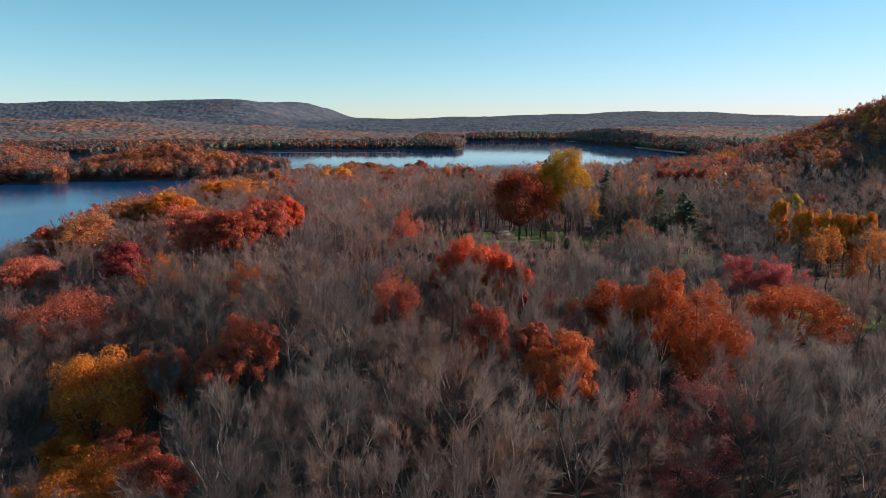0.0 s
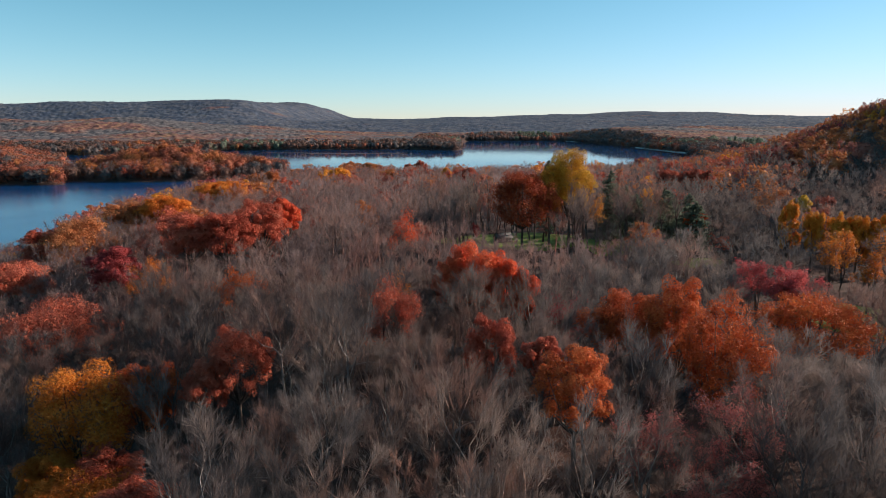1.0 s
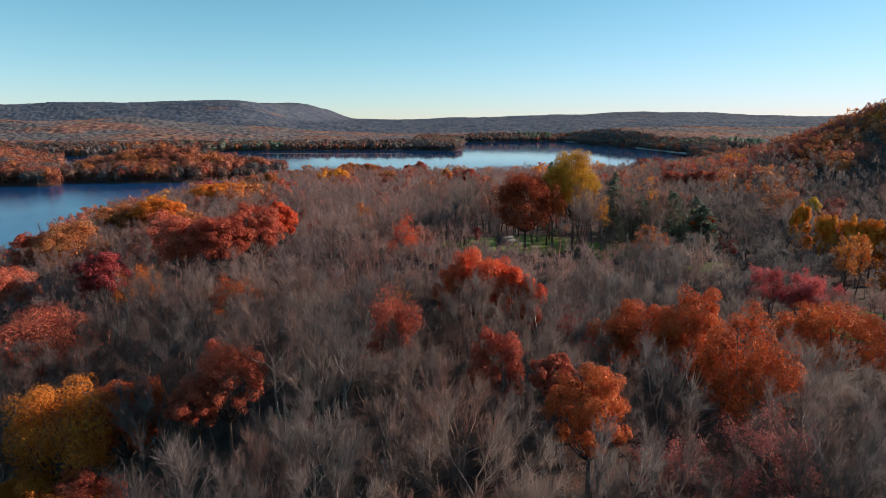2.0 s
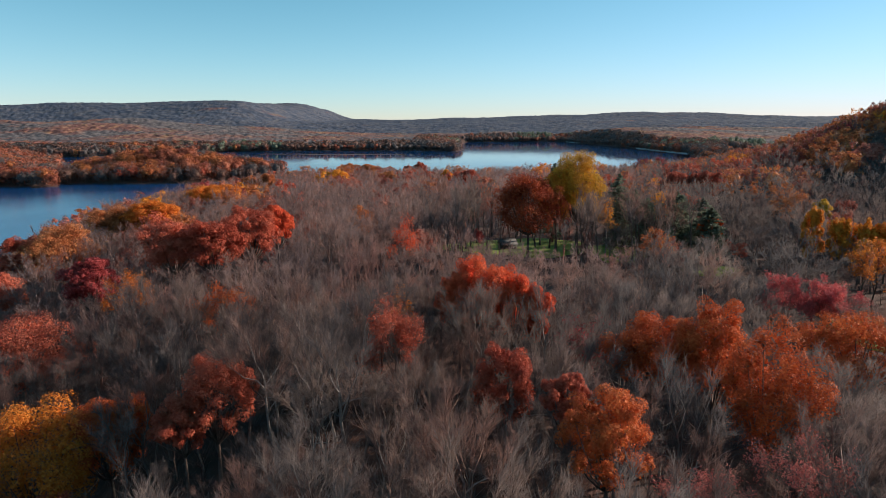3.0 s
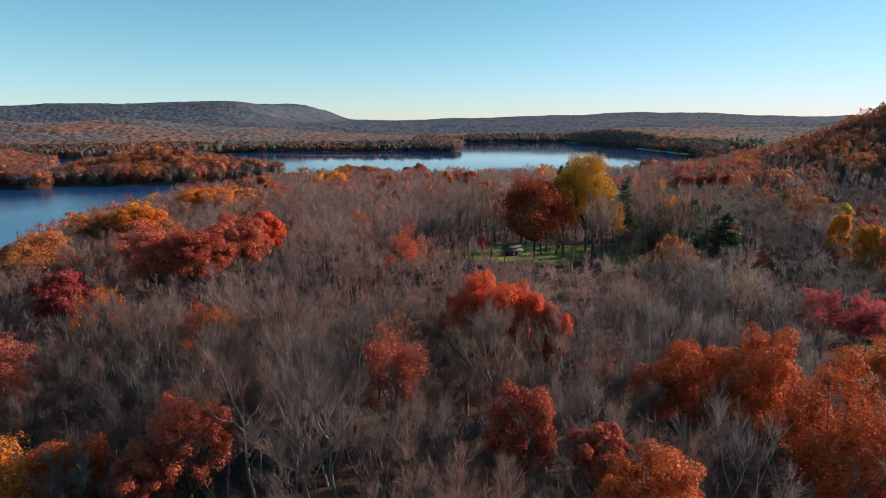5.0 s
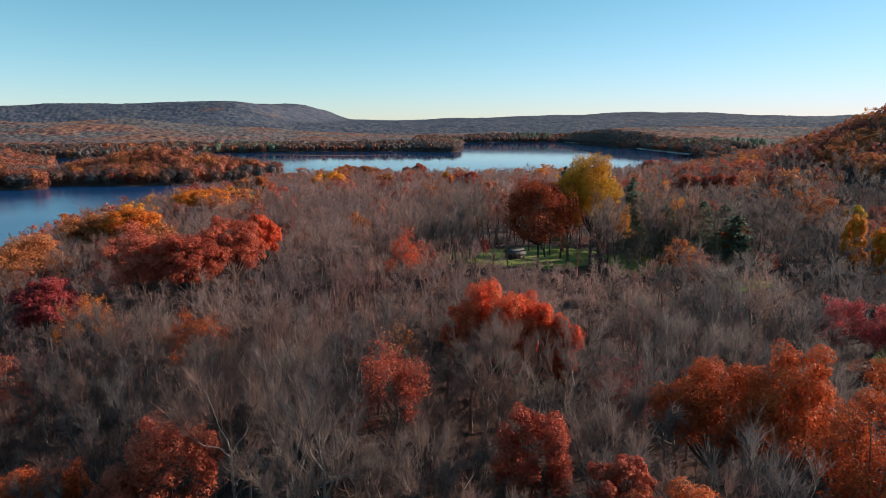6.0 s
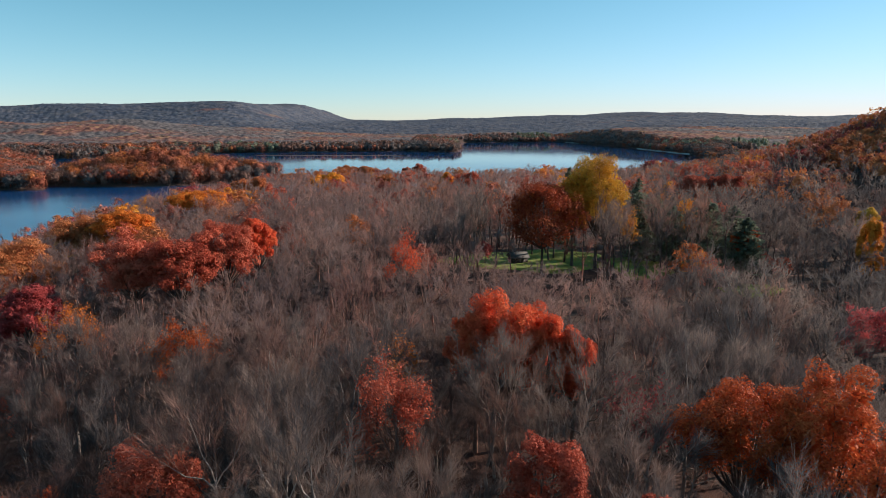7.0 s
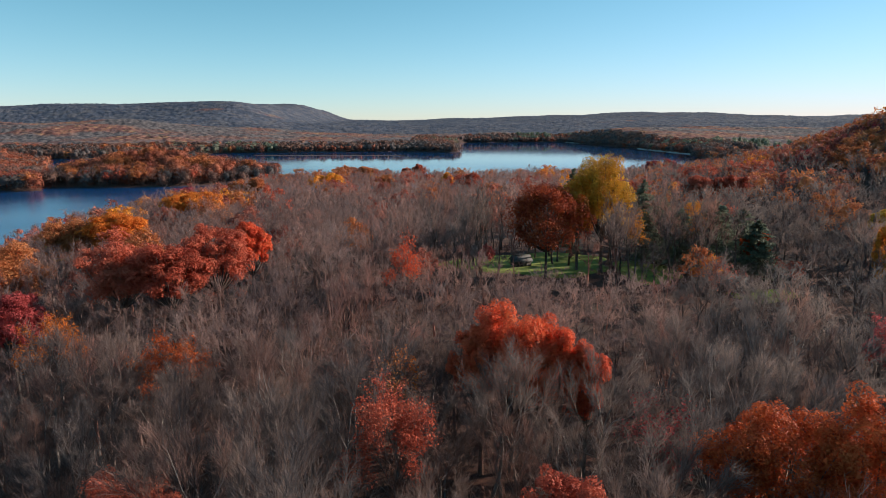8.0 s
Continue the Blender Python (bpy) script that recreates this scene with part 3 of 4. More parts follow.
def shore_strip(name, ax, ay, bx, by, wide, label):
    soup, n = Soup(), 40
    t = np.linspace(0, 1, n)
    x, y = ax + (bx - ax) * t + 2 * np.sin(t * 19), ay + (by - ay) * t
    w = wide * (0.6 + 0.4 * np.sin(t * np.pi)) * (1 + 0.3 * np.sin(t * 31))
    soup.add(np.stack((np.stack((x - w, y, np.full(n, -0.3)), 1), np.stack((x, y, np.full(n, 1.4)), 1), np.stack((x + w, y, np.full(n, 1.8)), 1)), 1),
             quads=[(i * 3 + c, i * 3 + c + 1, i * 3 + c + 4, i * 3 + c + 3) for i in range(n - 1) for c in (0, 1)])
    return tagged(soup.build(name, SAND), label, "shore", kind="structure")


shore_strip("shore", 489, 1330, 474, 1640, 4.5, "pale sandy strip along the lake shore")
shore_strip("shore", 428, 2040, 405, 2190, 5, "pale sandy strip along the lake shore")


# ---- single trees in leaf, each x, y, height, crown width, crown depth ----
rng = np.random.default_rng(7)
STANDING = [(19.8, 221.0, 8.0), (65.0, 189.0, 9.0), (63.0, 180.0, 11.0)]


def joined(*soups):
    out = Soup()
    for s in soups:
        out.add(*s.arrays())
    return out


def leafy_tree(x, y, height, width, depth, tone, words, category="tree", group="", bark=LEAFY_BARK, airy=False):
    width, depth = max(width, 4.6) * 1.08, min(max(depth * 1.45, 4.8), height * 0.8)
    far = math.hypot(x, y - 20)
    size = min(0.9, 0.075 + far * 0.00125)
    area = math.pi * width * (width + 2 * depth) / 3
    count = int(min(26000, area / (0.43 * size * size) * (2.6 if airy else 4.2)))
    ob = thing("tree", x, y, words, category, group, rng.uniform(0, 360))
    stem, wood, crown = leafy_soups(rng, height, width, depth, count, size, lobes=int(min(30, 10 + width * 1.2)), hollow=0.6 if airy else 0.74, mess=0.42, heart=0.10 if airy else 0.17)
    joined(stem, wood).build("trunk", bark, ob)
    crown.build("crown", LEAF[tone], ob)
    STANDING.append((x, y - 1.5, width * 0.78))
    return ob


def thin_leaved_tree(x, y, height, width, tone, words, group="", per=2, size=0.24, bark=BARK):
    """A tree that has kept some of its leaves on otherwise bare twigs."""
    ob = thing("tree", x, y, words, "tree", group, rng.uniform(0, 360))
    stem, crown, tips = bare_soups(rng, height, width, 7, 6, 5, 6)
    stem.build("trunk", bark, ob)
    crown.build("crown", TWIG, ob)
    at = np.repeat(tips, per, 0)
    at = at + rng.normal(0, 0.22, at.shape)
    fol = Soup()
    leaves(fol, at, size, rng, None, 0.6)
    fol.build("foliage", LEAF[tone], ob)
    STANDING.append((x, y, width * 0.45))
    return ob


def place_leafy(rows, tone, words, **kw):
    for x, y, h, w, d in rows:
        if w > 19:
            for s in (-0.26, 0.24):
                leafy_tree(x + s * w, y + rng.uniform(-4, 4), h * rng.uniform(0.9, 1.0), w * 0.58, d, tone, words, **kw)
        else:
            leafy_tree(x, y, h, w, d, tone, words, **kw)


place_leafy([(12.9, 66.0, 17.4, 7.8, 5.4), (23.8, 89.0, 18.0, 10.1, 7.6), (29.7, 86.0, 18.9, 8.8, 8.1), (32.2, 77.0, 19.1, 9.7, 10.2), (55.9, 100.0, 13.8, 15.3, 9.4),
             (-39.8, 86.0, 16.0, 8.5, 6.9)],
            "orange", "oak in full burnt-orange autumn leaf rising over bare woodland")
place_leafy([(-102.6, 187.0, 18.0, 18.4, 11.0), (-101.5, 215.0, 18.0, 14.7, 7.8), (-107.9, 401.0, 18.0, 22.2, 9.3), (-78.7, 640.0, 22.9, 34.4, 12.4), (-35.9, 446.0, 18.0, 10.8, 6.9)],
            "tawny", "tawny orange tree on the wooded slope beside the lake", group="trees along the lake")
place_leafy([(-94.5, 145.0, 17.8, 14.1, 6.0), (-110.3, 186.0, 17.9, 14.9, 8.9), (-26.8, 640.0, 22.9, 20.1, 10.0), (118.2, 328.0, 18.0, 24.5, 14.6)], "rust", "coral and russet tree near the lake", group="trees along the lake")
place_leafy([(5.2, 110.0, 20.1, 9.0, 9.0), (1.6, 109.4, 18.3, 6.2, 6.6), (9.3, 108.6, 17.6, 6.6, 7.4), (12.6, 107.0, 15.7, 4.7, 5.6)], "red", "bright scarlet-orange oak with a broken, open crown")
place_leafy([(-38.7, 164.0, 21.1, 7.1, 6.1)], "red", "coral-red autumn tree among leafless grey trees")
place_leafy([(5.5, 81.0, 16.5, 6.8, 5.9), (10.5, 72.0, 16.7, 3.4, 3.2), (-26.8, 85.0, 15.2, 7.9, 6.9), (-29.8, 83.0, 12.6, 5.9, 4.7),
             (-40.4, 76.0, 9.5, 8.3, 6.0), (-29.2, 62.0, 8.3, 7.6, 5.4), (-67.6, 113.0, 14.8, 17.7, 9.6)], "rust", "russet-red oak with thinning dry leaves", airy=True)
place_leafy([(-58.3, 152.0, 20.7, 13.0, 7.0), (-49.2, 150.0, 20.8, 12.5, 7.6), (-43.4, 158.0, 21.5, 12.4, 7.6), (15.0, 438.0, 18.0, 15.8, 8.3)], "rust", "dull russet tree with a broad dense crown")
place_leafy([(90.0, 174.0, 17.6, 5.4, 13.5), (95.0, 171.0, 16.6, 5.0, 13.5), (99.5, 169.0, 16.0, 5.2, 12.6), (104.5, 168.0, 15.0, 6.4, 10.0), (109.5, 167.0, 14.6, 6.0, 9.0), (96.5, 160.0, 12.6, 4.6, 10.0)],
            "gold", "golden-leaved tree with dark trunks beside a lawn", group="golden trees", bark=DARKBARK, airy=True)
place_leafy([(-88.9, 214.0, 17.9, 14.4, 5.6), (-91.8, 277.0, 18.0, 18.1, 5.5)], "tangerine", "orange-brown autumn tree on the wooded lake shore", group="trees along the lake")
place_leafy([(2.4, 465.0, 18.0, 8.8, 8.0), (-74.2, 471.0, 18.0, 14.8, 7.4), (34.0, 214.0, 25.8, 11.2, 11.2)], "gold", "amber-yellow autumn tree with drooping leaf sprays")
place_leafy([(-46.0, 82.0, 18.2, 12.1, 11.5), (-46.8, 76.0, 10.2, 7.8, 6.8), (-38.0, 66.0, 9.0, 13.5, 6.6), (-46.0, 68.0, 7.4, 8.5, 5.6)], "tangerine", "large golden-orange oak on the dark slope")
place_leafy([(112.7, 210.5, 14.6, 5.9, 4.2), (-108.0, 222.0, 16.0, 8.5, 6.5)], "yellow", "small bright yellow tree among bare trunks")
place_leafy([(40.0, 212.0, 31.2, 15.0, 15.0)], "yellow", "tall bright yellow tulip tree beside the meadow", airy=True)
place_leafy([(24.2, 205.0, 25.1, 19.0, 16.4)], "oak", "big dark red-brown oak at the meadow's edge", bark=DARKBARK)
place_leafy([(-68.2, 137.0, 18.0, 9.5, 6.1), (187.3, 600.0, 20.7, 26.5, 15.5)],
            "crimson", "crimson maple with soft thinning leaves", airy=True)
for x, y, h, w in [(19.1, 62.0, 12.2, 8.0), (28.7, 63.0, 13.9, 10.5), (22.3, 54.0, 9.4, 7.0), (25.0, 57.5, 11.0, 7.0)]:
    thin_leaved_tree(x, y, h, w, "pink", "dusky pink-red tree, half its leaves fallen", group="pink-red trees", per=5, size=0.15)
for x, y, h, w, tone, words in [(-9.7, 164.0, 17.2, 7.0, "red", "half-bare coral-red tree with wispy leaves"), (-7.6, 104.0, 15.5, 3.6, "tawny", "slim tree still keeping a few tawny leaves"),
                               (57.5, 183.0, 9.5, 7.0, "gold", "slim tree with wisps of amber leaves"), (47.0, 205.0, 16.0, 3.6, "gold", "slim tree with wisps of yellow leaves"),
                               (-8.5, 117.0, 11.5, 2.6, "tangerine", "slim tree with wisps of yellow leaves"), (66.1, 219.0, 17.0, 7.0, "gold", "slim tree with wisps of amber leaves"),
                               (16.4, 94.0, 14.8, 6.0, "crimson", "half-bare tree with crimson leaves"), (10.5, 217.0, 6.8, 4.0, "crimson", "small crimson tree beside the garden shed")]:
    thin_leaved_tree(x, y, h, w, tone, words, per=1 if w < 7 else 2, size=0.14 + 0.0009 * y)
for x, y, h, w in ((82.5, 142.0, 15.0, 4.0), (88.0, 146.0, 15.5, 4.4), (92.0, 138.0, 15.0, 4.0), (97.5, 146.0, 14.0, 5.0), (86.0, 134.0, 12.0, 3.6)):
    thin_leaved_tree(x, y, h, w, "tangerine", "tall dark-trunked tree with thin golden leaves", group="golden trees", per=1, size=0.34, bark=DARKBARK)
for x, y, h in ((55.5, 121.0, 13.6), (60.5, 118.0, 13.2), (64.5, 121.0, 13.0)):
    thin_leaved_tree(x, y, h, 7.0, "cherry", "soft crimson-pink tree with thinning leaves", per=5, size=0.24)
place_leafy([(77.5, 205.0, 11.0, 6.6, 4.6)], "orange", "small orange tree near a dark cabin")
thin_leaved_tree(-36.0, 118.0, 14.4, 8.5, "orange", "bare-branched tree with a cap of rust-red leaves", per=4, size=0.22)
thin_leaved_tree(-55.1, 127.0, 15.1, 8.2, "tangerine", "half-bare tree that keeps a cap of orange leaves", per=3, size=0.22)
thin_leaved_tree(-7.0, 93.0, 16.6, 7.0, "rust", "slim oak with thin light russet leaves", per=8, size=0.18)


def pine_tree(x, y, height, width, words):
    ob = thing("pine_tree", x, y, words, "pine", "pines", rng.uniform(0, 360))
    stem, wood, crown = pine_soups(rng, height, width)
    joined(stem, wood).build("trunk", DARKBARK, ob)
    crown.build("crown", NEEDLE, ob)
    STANDING.append((x, y, width * 0.4))


for x, y, h, w in [(67.2, 205.0, 19.6, 11.3), (61.9, 215.0, 16.6, 10.0), (62.3, 250.0, 22.2, 8.9), (36.0, 232.0, 27.0, 6.4), (72, 212, 17, 9), (55, 222, 15, 8), (76, 201, 15, 9), (63, 232, 18, 9), (80, 218, 16, 9)]:
    pine_tree(x, y, h, w * 1.3, "dark green pine with layered drooping boughs")


# ---- leafless trees ----
def free(x, y, gap):
    return all((x - a) ** 2 + (y - b) ** 2 > (gap + c * 0.55) ** 2 for a, b, c in STANDING)


def scatter_places(y0, y1, step, margin, gap=1.2):
    out = []
    y = y0
    while y < y1:
        half = 0.70 * y + margin
        x = -half
        while x < half:
            px, py = x + rng.uniform(-0.42, 0.42) * step, y + rng.uniform(-0.42, 0.42) * step
            if land(px, py) > 4 and cleared(px, py) > 1.0 and free(px, py, gap):
                out.append((px, py))
            x += step
        y += step
    return out


def grey_shaded_share(x, y):
    """Share of bare wood given the grey bark tone that carries the hill's shade."""
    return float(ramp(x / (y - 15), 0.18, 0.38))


NEAR, MIDDLE, EDGE = 118, 262, 735
near_places = scatter_places(36, NEAR, 5.7, 10, 0.5)
templates = []
for k, (x, y) in enumerate(near_places):
    if k < 12:
        ob = thing("bare_tree", x, y, "leafless grey-brown tree with fine upswept twigs", "tree", "leafless trees of the near wood", rng.uniform(0, 360))
        stem, crown, tips = bare_soups(rng, rng.uniform(13.0, 16.5), rng.uniform(8.0, 11.0), 8, 7, 6, 12, thick=0.85, fine=0.029, fork=rng.uniform(0.2, 0.4))
        stem.build("trunk", PALE if k % 6 == 5 else BARK, ob)
        crown.build("crown", TWIG if k < 7 else TWIG_GREY_SHADED, ob)
        templates.append(ob)
    else:
        s = rng.uniform(0.72, 1.18) * float(stunted(x, y))
        m = Matrix.LocRotScale((x, y, float(ground_z(x, y))), Euler((rng.normal(0, 0.03), rng.normal(0, 0.03), rng.uniform(0, 6.283))), (s * rng.uniform(0.9, 1.1), s * rng.uniform(0.9, 1.1), s))
        copy_thing(templates[int(rng.integers(7, 12) if rng.uniform() < grey_shaded_share(x, y) else rng.integers(7))], m)


def scatter(name, soups, places, sizes, material, label, category, group=""):
    """Many trees as one mesh: each template turned, scaled and set on the ground."""
    total, tones, picks = Soup(), [], rng.integers(0, len(soups), len(places))
    pl = np.array(places).reshape(-1, 2)
    gz = ground_z(pl[:, 0], pl[:, 1])
    for k, soup in enumerate(soups):
        idx = np.nonzero(picks == k)[0]
        if not len(idx):
            continue
        v, a, b = soup.arrays()
        t = rng.uniform(0, 2 * np.pi, len(idx))
        s = rng.uniform(sizes[0], sizes[1], len(idx)) * stunted(pl[idx, 0], pl[idx, 1])
        wide = s * rng.uniform(0.85, 1.2, len(idx))
        x = (np.cos(t)[:, None] * v[:, 0] - np.sin(t)[:, None] * v[:, 1]) * wide[:, None] + pl[idx, 0][:, None]
        y = (np.sin(t)[:, None] * v[:, 0] + np.cos(t)[:, None] * v[:, 1]) * wide[:, None] + pl[idx, 1][:, None]
        z = v[:, 2] * s[:, None] + gz[idx][:, None] - 0.2
        tones.append(np.repeat(rng.uniform(0, 1, len(idx)), len(v)))
        off = (np.arange(len(idx)) * len(v))[:, None, None]
        total.add(np.stack((x, y, z), -1), (a[None] + off) if len(a) else None, (b[None] + off) if len(b) else None)
    if total.v:
        ob = total.build(name, material)
        ob.data.attributes.new("tone", "FLOAT", "POINT").data.foreach_set("value", np.concatenate(tones).astype(np.float32))
        return tagged(ob, label, category, group, "stuff")


def light_bare(height, width, limbs, seconds, thirds, twigs, fine, tubes=True):
    trunk, ls, ss, ta, tb, wa, wb = bare_skeleton(rng, height, width, limbs, seconds, thirds, twigs, 0.3, 0.6)
    out, r = Soup(), height * 0.0125
    tube(out, trunk[[0, 2, 4]], [r * 1.3, r, r * 0.5], 4)
    for l in ls:
        if tubes:
            tube(out, l[[0, 2, 4]], np.array([0.45, 0.3, 0.08]) * r, 3)
        else:
            slivers(out, l[[0, 2]], l[[2, 4]], r * 1.1, rng)
    for s in ss:
        slivers(out, s[:1], s[2:], fine * 1.5, rng)
    slivers(out, ta, tb, fine * 1.3, rng)
    slivers(out, wa, wb, fine, rng)
    return out


def light_leafy(height, width, depth, count, size, lobes, core):
    stem, wood, crown = leafy_soups(rng, height, width, depth, count, size, lobes, 0.66, 0.4, core)
    post = Soup()
    tube(post, [(0, 0, -0.5), (0, 0, height - depth * 0.6)], [height * 0.016, height * 0.01], 4)
    return post, crown


# ---- the wood out to the lake ----
def share(x, y):
    """How much of the wood has kept its leaves."""
    hill = float(bump(x, y, 410, 430, 230, 280)) ** 1.5
    rim = 1 - float(ramp(land(x, y), 10, 55))
    slope = 0.22 * float(bump(x, y, -115, 235, 45, 110)) + 0.15 * float(bump(x, y, -52, 162, 22, 20))
    return 0.04 + slope + 0.95 * hill + 0.22 * rim * (y > 150) + 0.09 * float(ramp(y, 300, 480)) * float(ramp(-x, -120, 60))


bare_mid, grey_mid, leaf_mid = [], [], {k: [] for k in TONES}
KINDS = ["tawny", "russet", "rust", "gold", "crimson", "yellow"]
ODDS = [0.38, 0.37, 0.16, 0.06, 0.03, 0.0]
for p in scatter_places(NEAR, MIDDLE, 6.6, 12, 0.6):
    if p[1] > 165 and rng.uniform() < share(*p) * 0.7:
        leaf_mid[rng.choice(KINDS, p=ODDS)].append(p)
    elif rng.uniform() < grey_shaded_share(*p):
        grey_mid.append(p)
    else:
        bare_mid.append(p)
shapes = [light_bare(rng.uniform(12.5, 17), rng.uniform(8.5, 12), 7, 4, 5, 6, 0.06) for k in range(10)]
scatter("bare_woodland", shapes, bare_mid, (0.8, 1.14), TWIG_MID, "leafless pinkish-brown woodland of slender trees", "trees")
scatter("grey_bare_woodland", shapes, grey_mid, (0.8, 1.14), TWIG_GREY_SHADED, "leafless grey woodland below the hill, darkened as if shaded", "trees")
bare_far, grey_far, leaf_far = [], [], {k: [] for k in TONES}
for p in scatter_places(MIDDLE, EDGE, 9.0, 10):
    if rng.uniform() < share(*p):
        leaf_far[rng.choice(KINDS, p=ODDS)].append(p)
    elif rng.uniform() < grey_shaded_share(*p):
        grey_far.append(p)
    else:
        bare_far.append(p)
shapes = [light_bare(rng.uniform(14, 18), rng.uniform(10, 13.5), 5, 4, 4, 2, 0.15, False) for k in range(8)]
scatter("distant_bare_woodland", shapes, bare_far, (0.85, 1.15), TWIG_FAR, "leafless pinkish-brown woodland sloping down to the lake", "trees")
scatter("distant_grey_woodland", shapes, grey_far, (0.85, 1.15), TWIG_GREY_SHADED, "leafless grey woodland on the flank of the hill, darkened as if shaded", "trees")
for k in KINDS:
    pairs = [light_leafy(rng.uniform(13, 17), rng.uniform(9, 12), rng.uniform(9, 12), 2100, 0.5, 14, 0.0) for i in range(3)]
    scatter(k + "_leaved_trees", [c for p, c in pairs], leaf_mid[k], (0.8, 1.1), LEAF[k], k + "-leaved autumn trees scattered through the bare wood", "trees")
    pairs = [light_leafy(rng.uniform(14, 18), rng.uniform(11, 15), rng.uniform(10, 13), 640, 0.85, 12, 0.5) for i in range(5)]
    scatter(k + "_leaved_wood", [c for p, c in pairs], leaf_far[k], (0.85, 1.15), LEAF[k], k + "-leaved autumn trees on the slopes by the lake", "trees")


# ---- slender trees that stand round the meadow, their trunks in view ----
slender = []
for k in range(90):
    x, y = rng.uniform(-12, 74), rng.uniform(188, 262)
    if free(x, y, 1.5) and not (34 < x < 52 and 222 < y < 246) and not (12 < x < 36 and y < 212) and not (16 < x < 31 and 200 < y < 222):
        STANDING.append((x, y, 1.5))
        if len(slender) > 9:
            s = rng.uniform(0.85, 1.12)
            copy_thing(slender[int(rng.integers(10))], Matrix.LocRotScale((x, y, float(ground_z(x, y))), Euler((0, 0, rng.uniform(0, 6.283))), (s, s, s)))
            continue
        ob = thing("slender_tree", x, y, "slender dark-trunked leafless tree beside the meadow", "tree", "slender trees round the meadow", rng.uniform(0, 360))
        stem, crown, tips = bare_soups(rng, rng.uniform(17, 22), rng.uniform(4.5, 7), 7, 5, 4, 4, fine=0.085, fork=0.45)
        stem.build("trunk", DARKBARK, ob)
        crown.build("crown", TWIG, ob)
        slender.append(ob)


# ---- unseen wood beside and behind the flight, added partly to shade the right ----
around = [(x + rng.uniform(-2.4, 2.4), y + rng.uniform(-2.4, 2.4)) for x in np.arange(-95, 150, 7.2) for y in np.arange(-75, 150, 7.2)]
around = [(x, y) for x, y in around if (y < 34 or x > 0.70 * y + 11) and x < 62 + 0.55 * max(y, 0) and land(x, y) > 4 and cleared(x, y) > 1]
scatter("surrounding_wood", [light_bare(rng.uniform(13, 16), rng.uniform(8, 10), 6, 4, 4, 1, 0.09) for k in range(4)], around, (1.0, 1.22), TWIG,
        "unseen leafless grey-brown wood, added partly to cast shade", "trees")

# ---- undergrowth ----
brush = []
for k in range(5):
    b = Soup()
    n = 26
    base = rng.normal(0, 0.35, (n, 3)) * (1, 1, 0)
    tip = base + unit(rng.normal(size=(n, 3)) * (0.6, 0.6, 0.25) + (0, 0, 0.8)) * rng.uniform(1.2, 3.6, (n, 1))
    slivers(b, base, tip, 0.07, rng)
    brush.append(b)
scatter("undergrowth", brush, scatter_places(36, 190, 3.1, 4, 0.3), (0.7, 1.4), TWIG, "thin leafless brush on the forest floor", "undergrowth")


# ---- woods across the water and on the far hills ----
def far_places(y0, y1, step):
    out = []
    y = y0
    while y < y1:
        half = 0.70 * y + 30
        x = -half
        while x < half:
            px, py = x + rng.uniform(-0.45, 0.45) * step, y + rng.uniform(-0.45, 0.45) * step
            x += step
            out.append((px, py))
        y += step
    p = np.array(out)
    return p[land(p[:, 0], p[:, 1]) > 1]


# orange and rusty copy leaf tones, darker and less translucent, for shaded fronts
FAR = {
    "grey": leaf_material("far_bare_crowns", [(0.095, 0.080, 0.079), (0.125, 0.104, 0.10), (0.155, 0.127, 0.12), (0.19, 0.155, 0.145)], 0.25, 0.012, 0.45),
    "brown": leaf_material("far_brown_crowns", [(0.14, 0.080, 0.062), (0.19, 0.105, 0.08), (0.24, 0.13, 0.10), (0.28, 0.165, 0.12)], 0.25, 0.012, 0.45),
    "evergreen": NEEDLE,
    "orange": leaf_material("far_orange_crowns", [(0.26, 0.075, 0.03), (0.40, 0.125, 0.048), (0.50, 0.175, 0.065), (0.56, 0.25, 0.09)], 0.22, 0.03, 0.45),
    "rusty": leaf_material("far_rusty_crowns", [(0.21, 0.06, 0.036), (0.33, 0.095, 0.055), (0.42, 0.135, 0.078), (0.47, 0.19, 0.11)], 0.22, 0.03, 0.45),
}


def far_wood(name, places, count, size, wide, tall, odds, label):
    """Woods too far off to count, kind by kind; odds: (kind, share) in order."""
    q = np.argsort(np.argsort(rng.uniform(size=len(places)) + 0.4 * wobble(places[:, 0], places[:, 1], 110))) / max(1, len(places))
    low = 0.0
    for kind, part_of in odds:
        chosen = places[(q >= low) & (q < low + part_of)]
        low += part_of
        soups = [tuft_soup(rng, rng.uniform(tall * 0.85, tall * 1.15), wide * rng.uniform(0.85, 1.15), count, size) for i in range(6)]
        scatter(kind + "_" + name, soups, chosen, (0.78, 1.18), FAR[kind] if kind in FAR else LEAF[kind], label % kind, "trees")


band = far_places(EDGE - 70, 1500, 9.0)
near_side, right_side, back_side, spit_side, isle_side = masses(band[:, 0], band[:, 1])
front = (isle_side < 15) & (band[:, 1] < 768)
far_wood("island_wood", band[(isle_side > 1) & ~front], 640, 1.2, 20, 18, [("grey", 0.06), ("rusty", 0.56), ("orange", 0.36), ("gold", 0.02)], "%s autumn trees crowding a wooded island")
# bare grey and brown trees; their dark tones also stand in for shade
far_wood("island_shore_wood", band[(isle_side > 1) & front][::2], 560, 1.05, 17, 14.5, [("grey", 0.24), ("brown", 0.60), ("rusty", 0.16)], "%s trees on the shore of a wooded island")
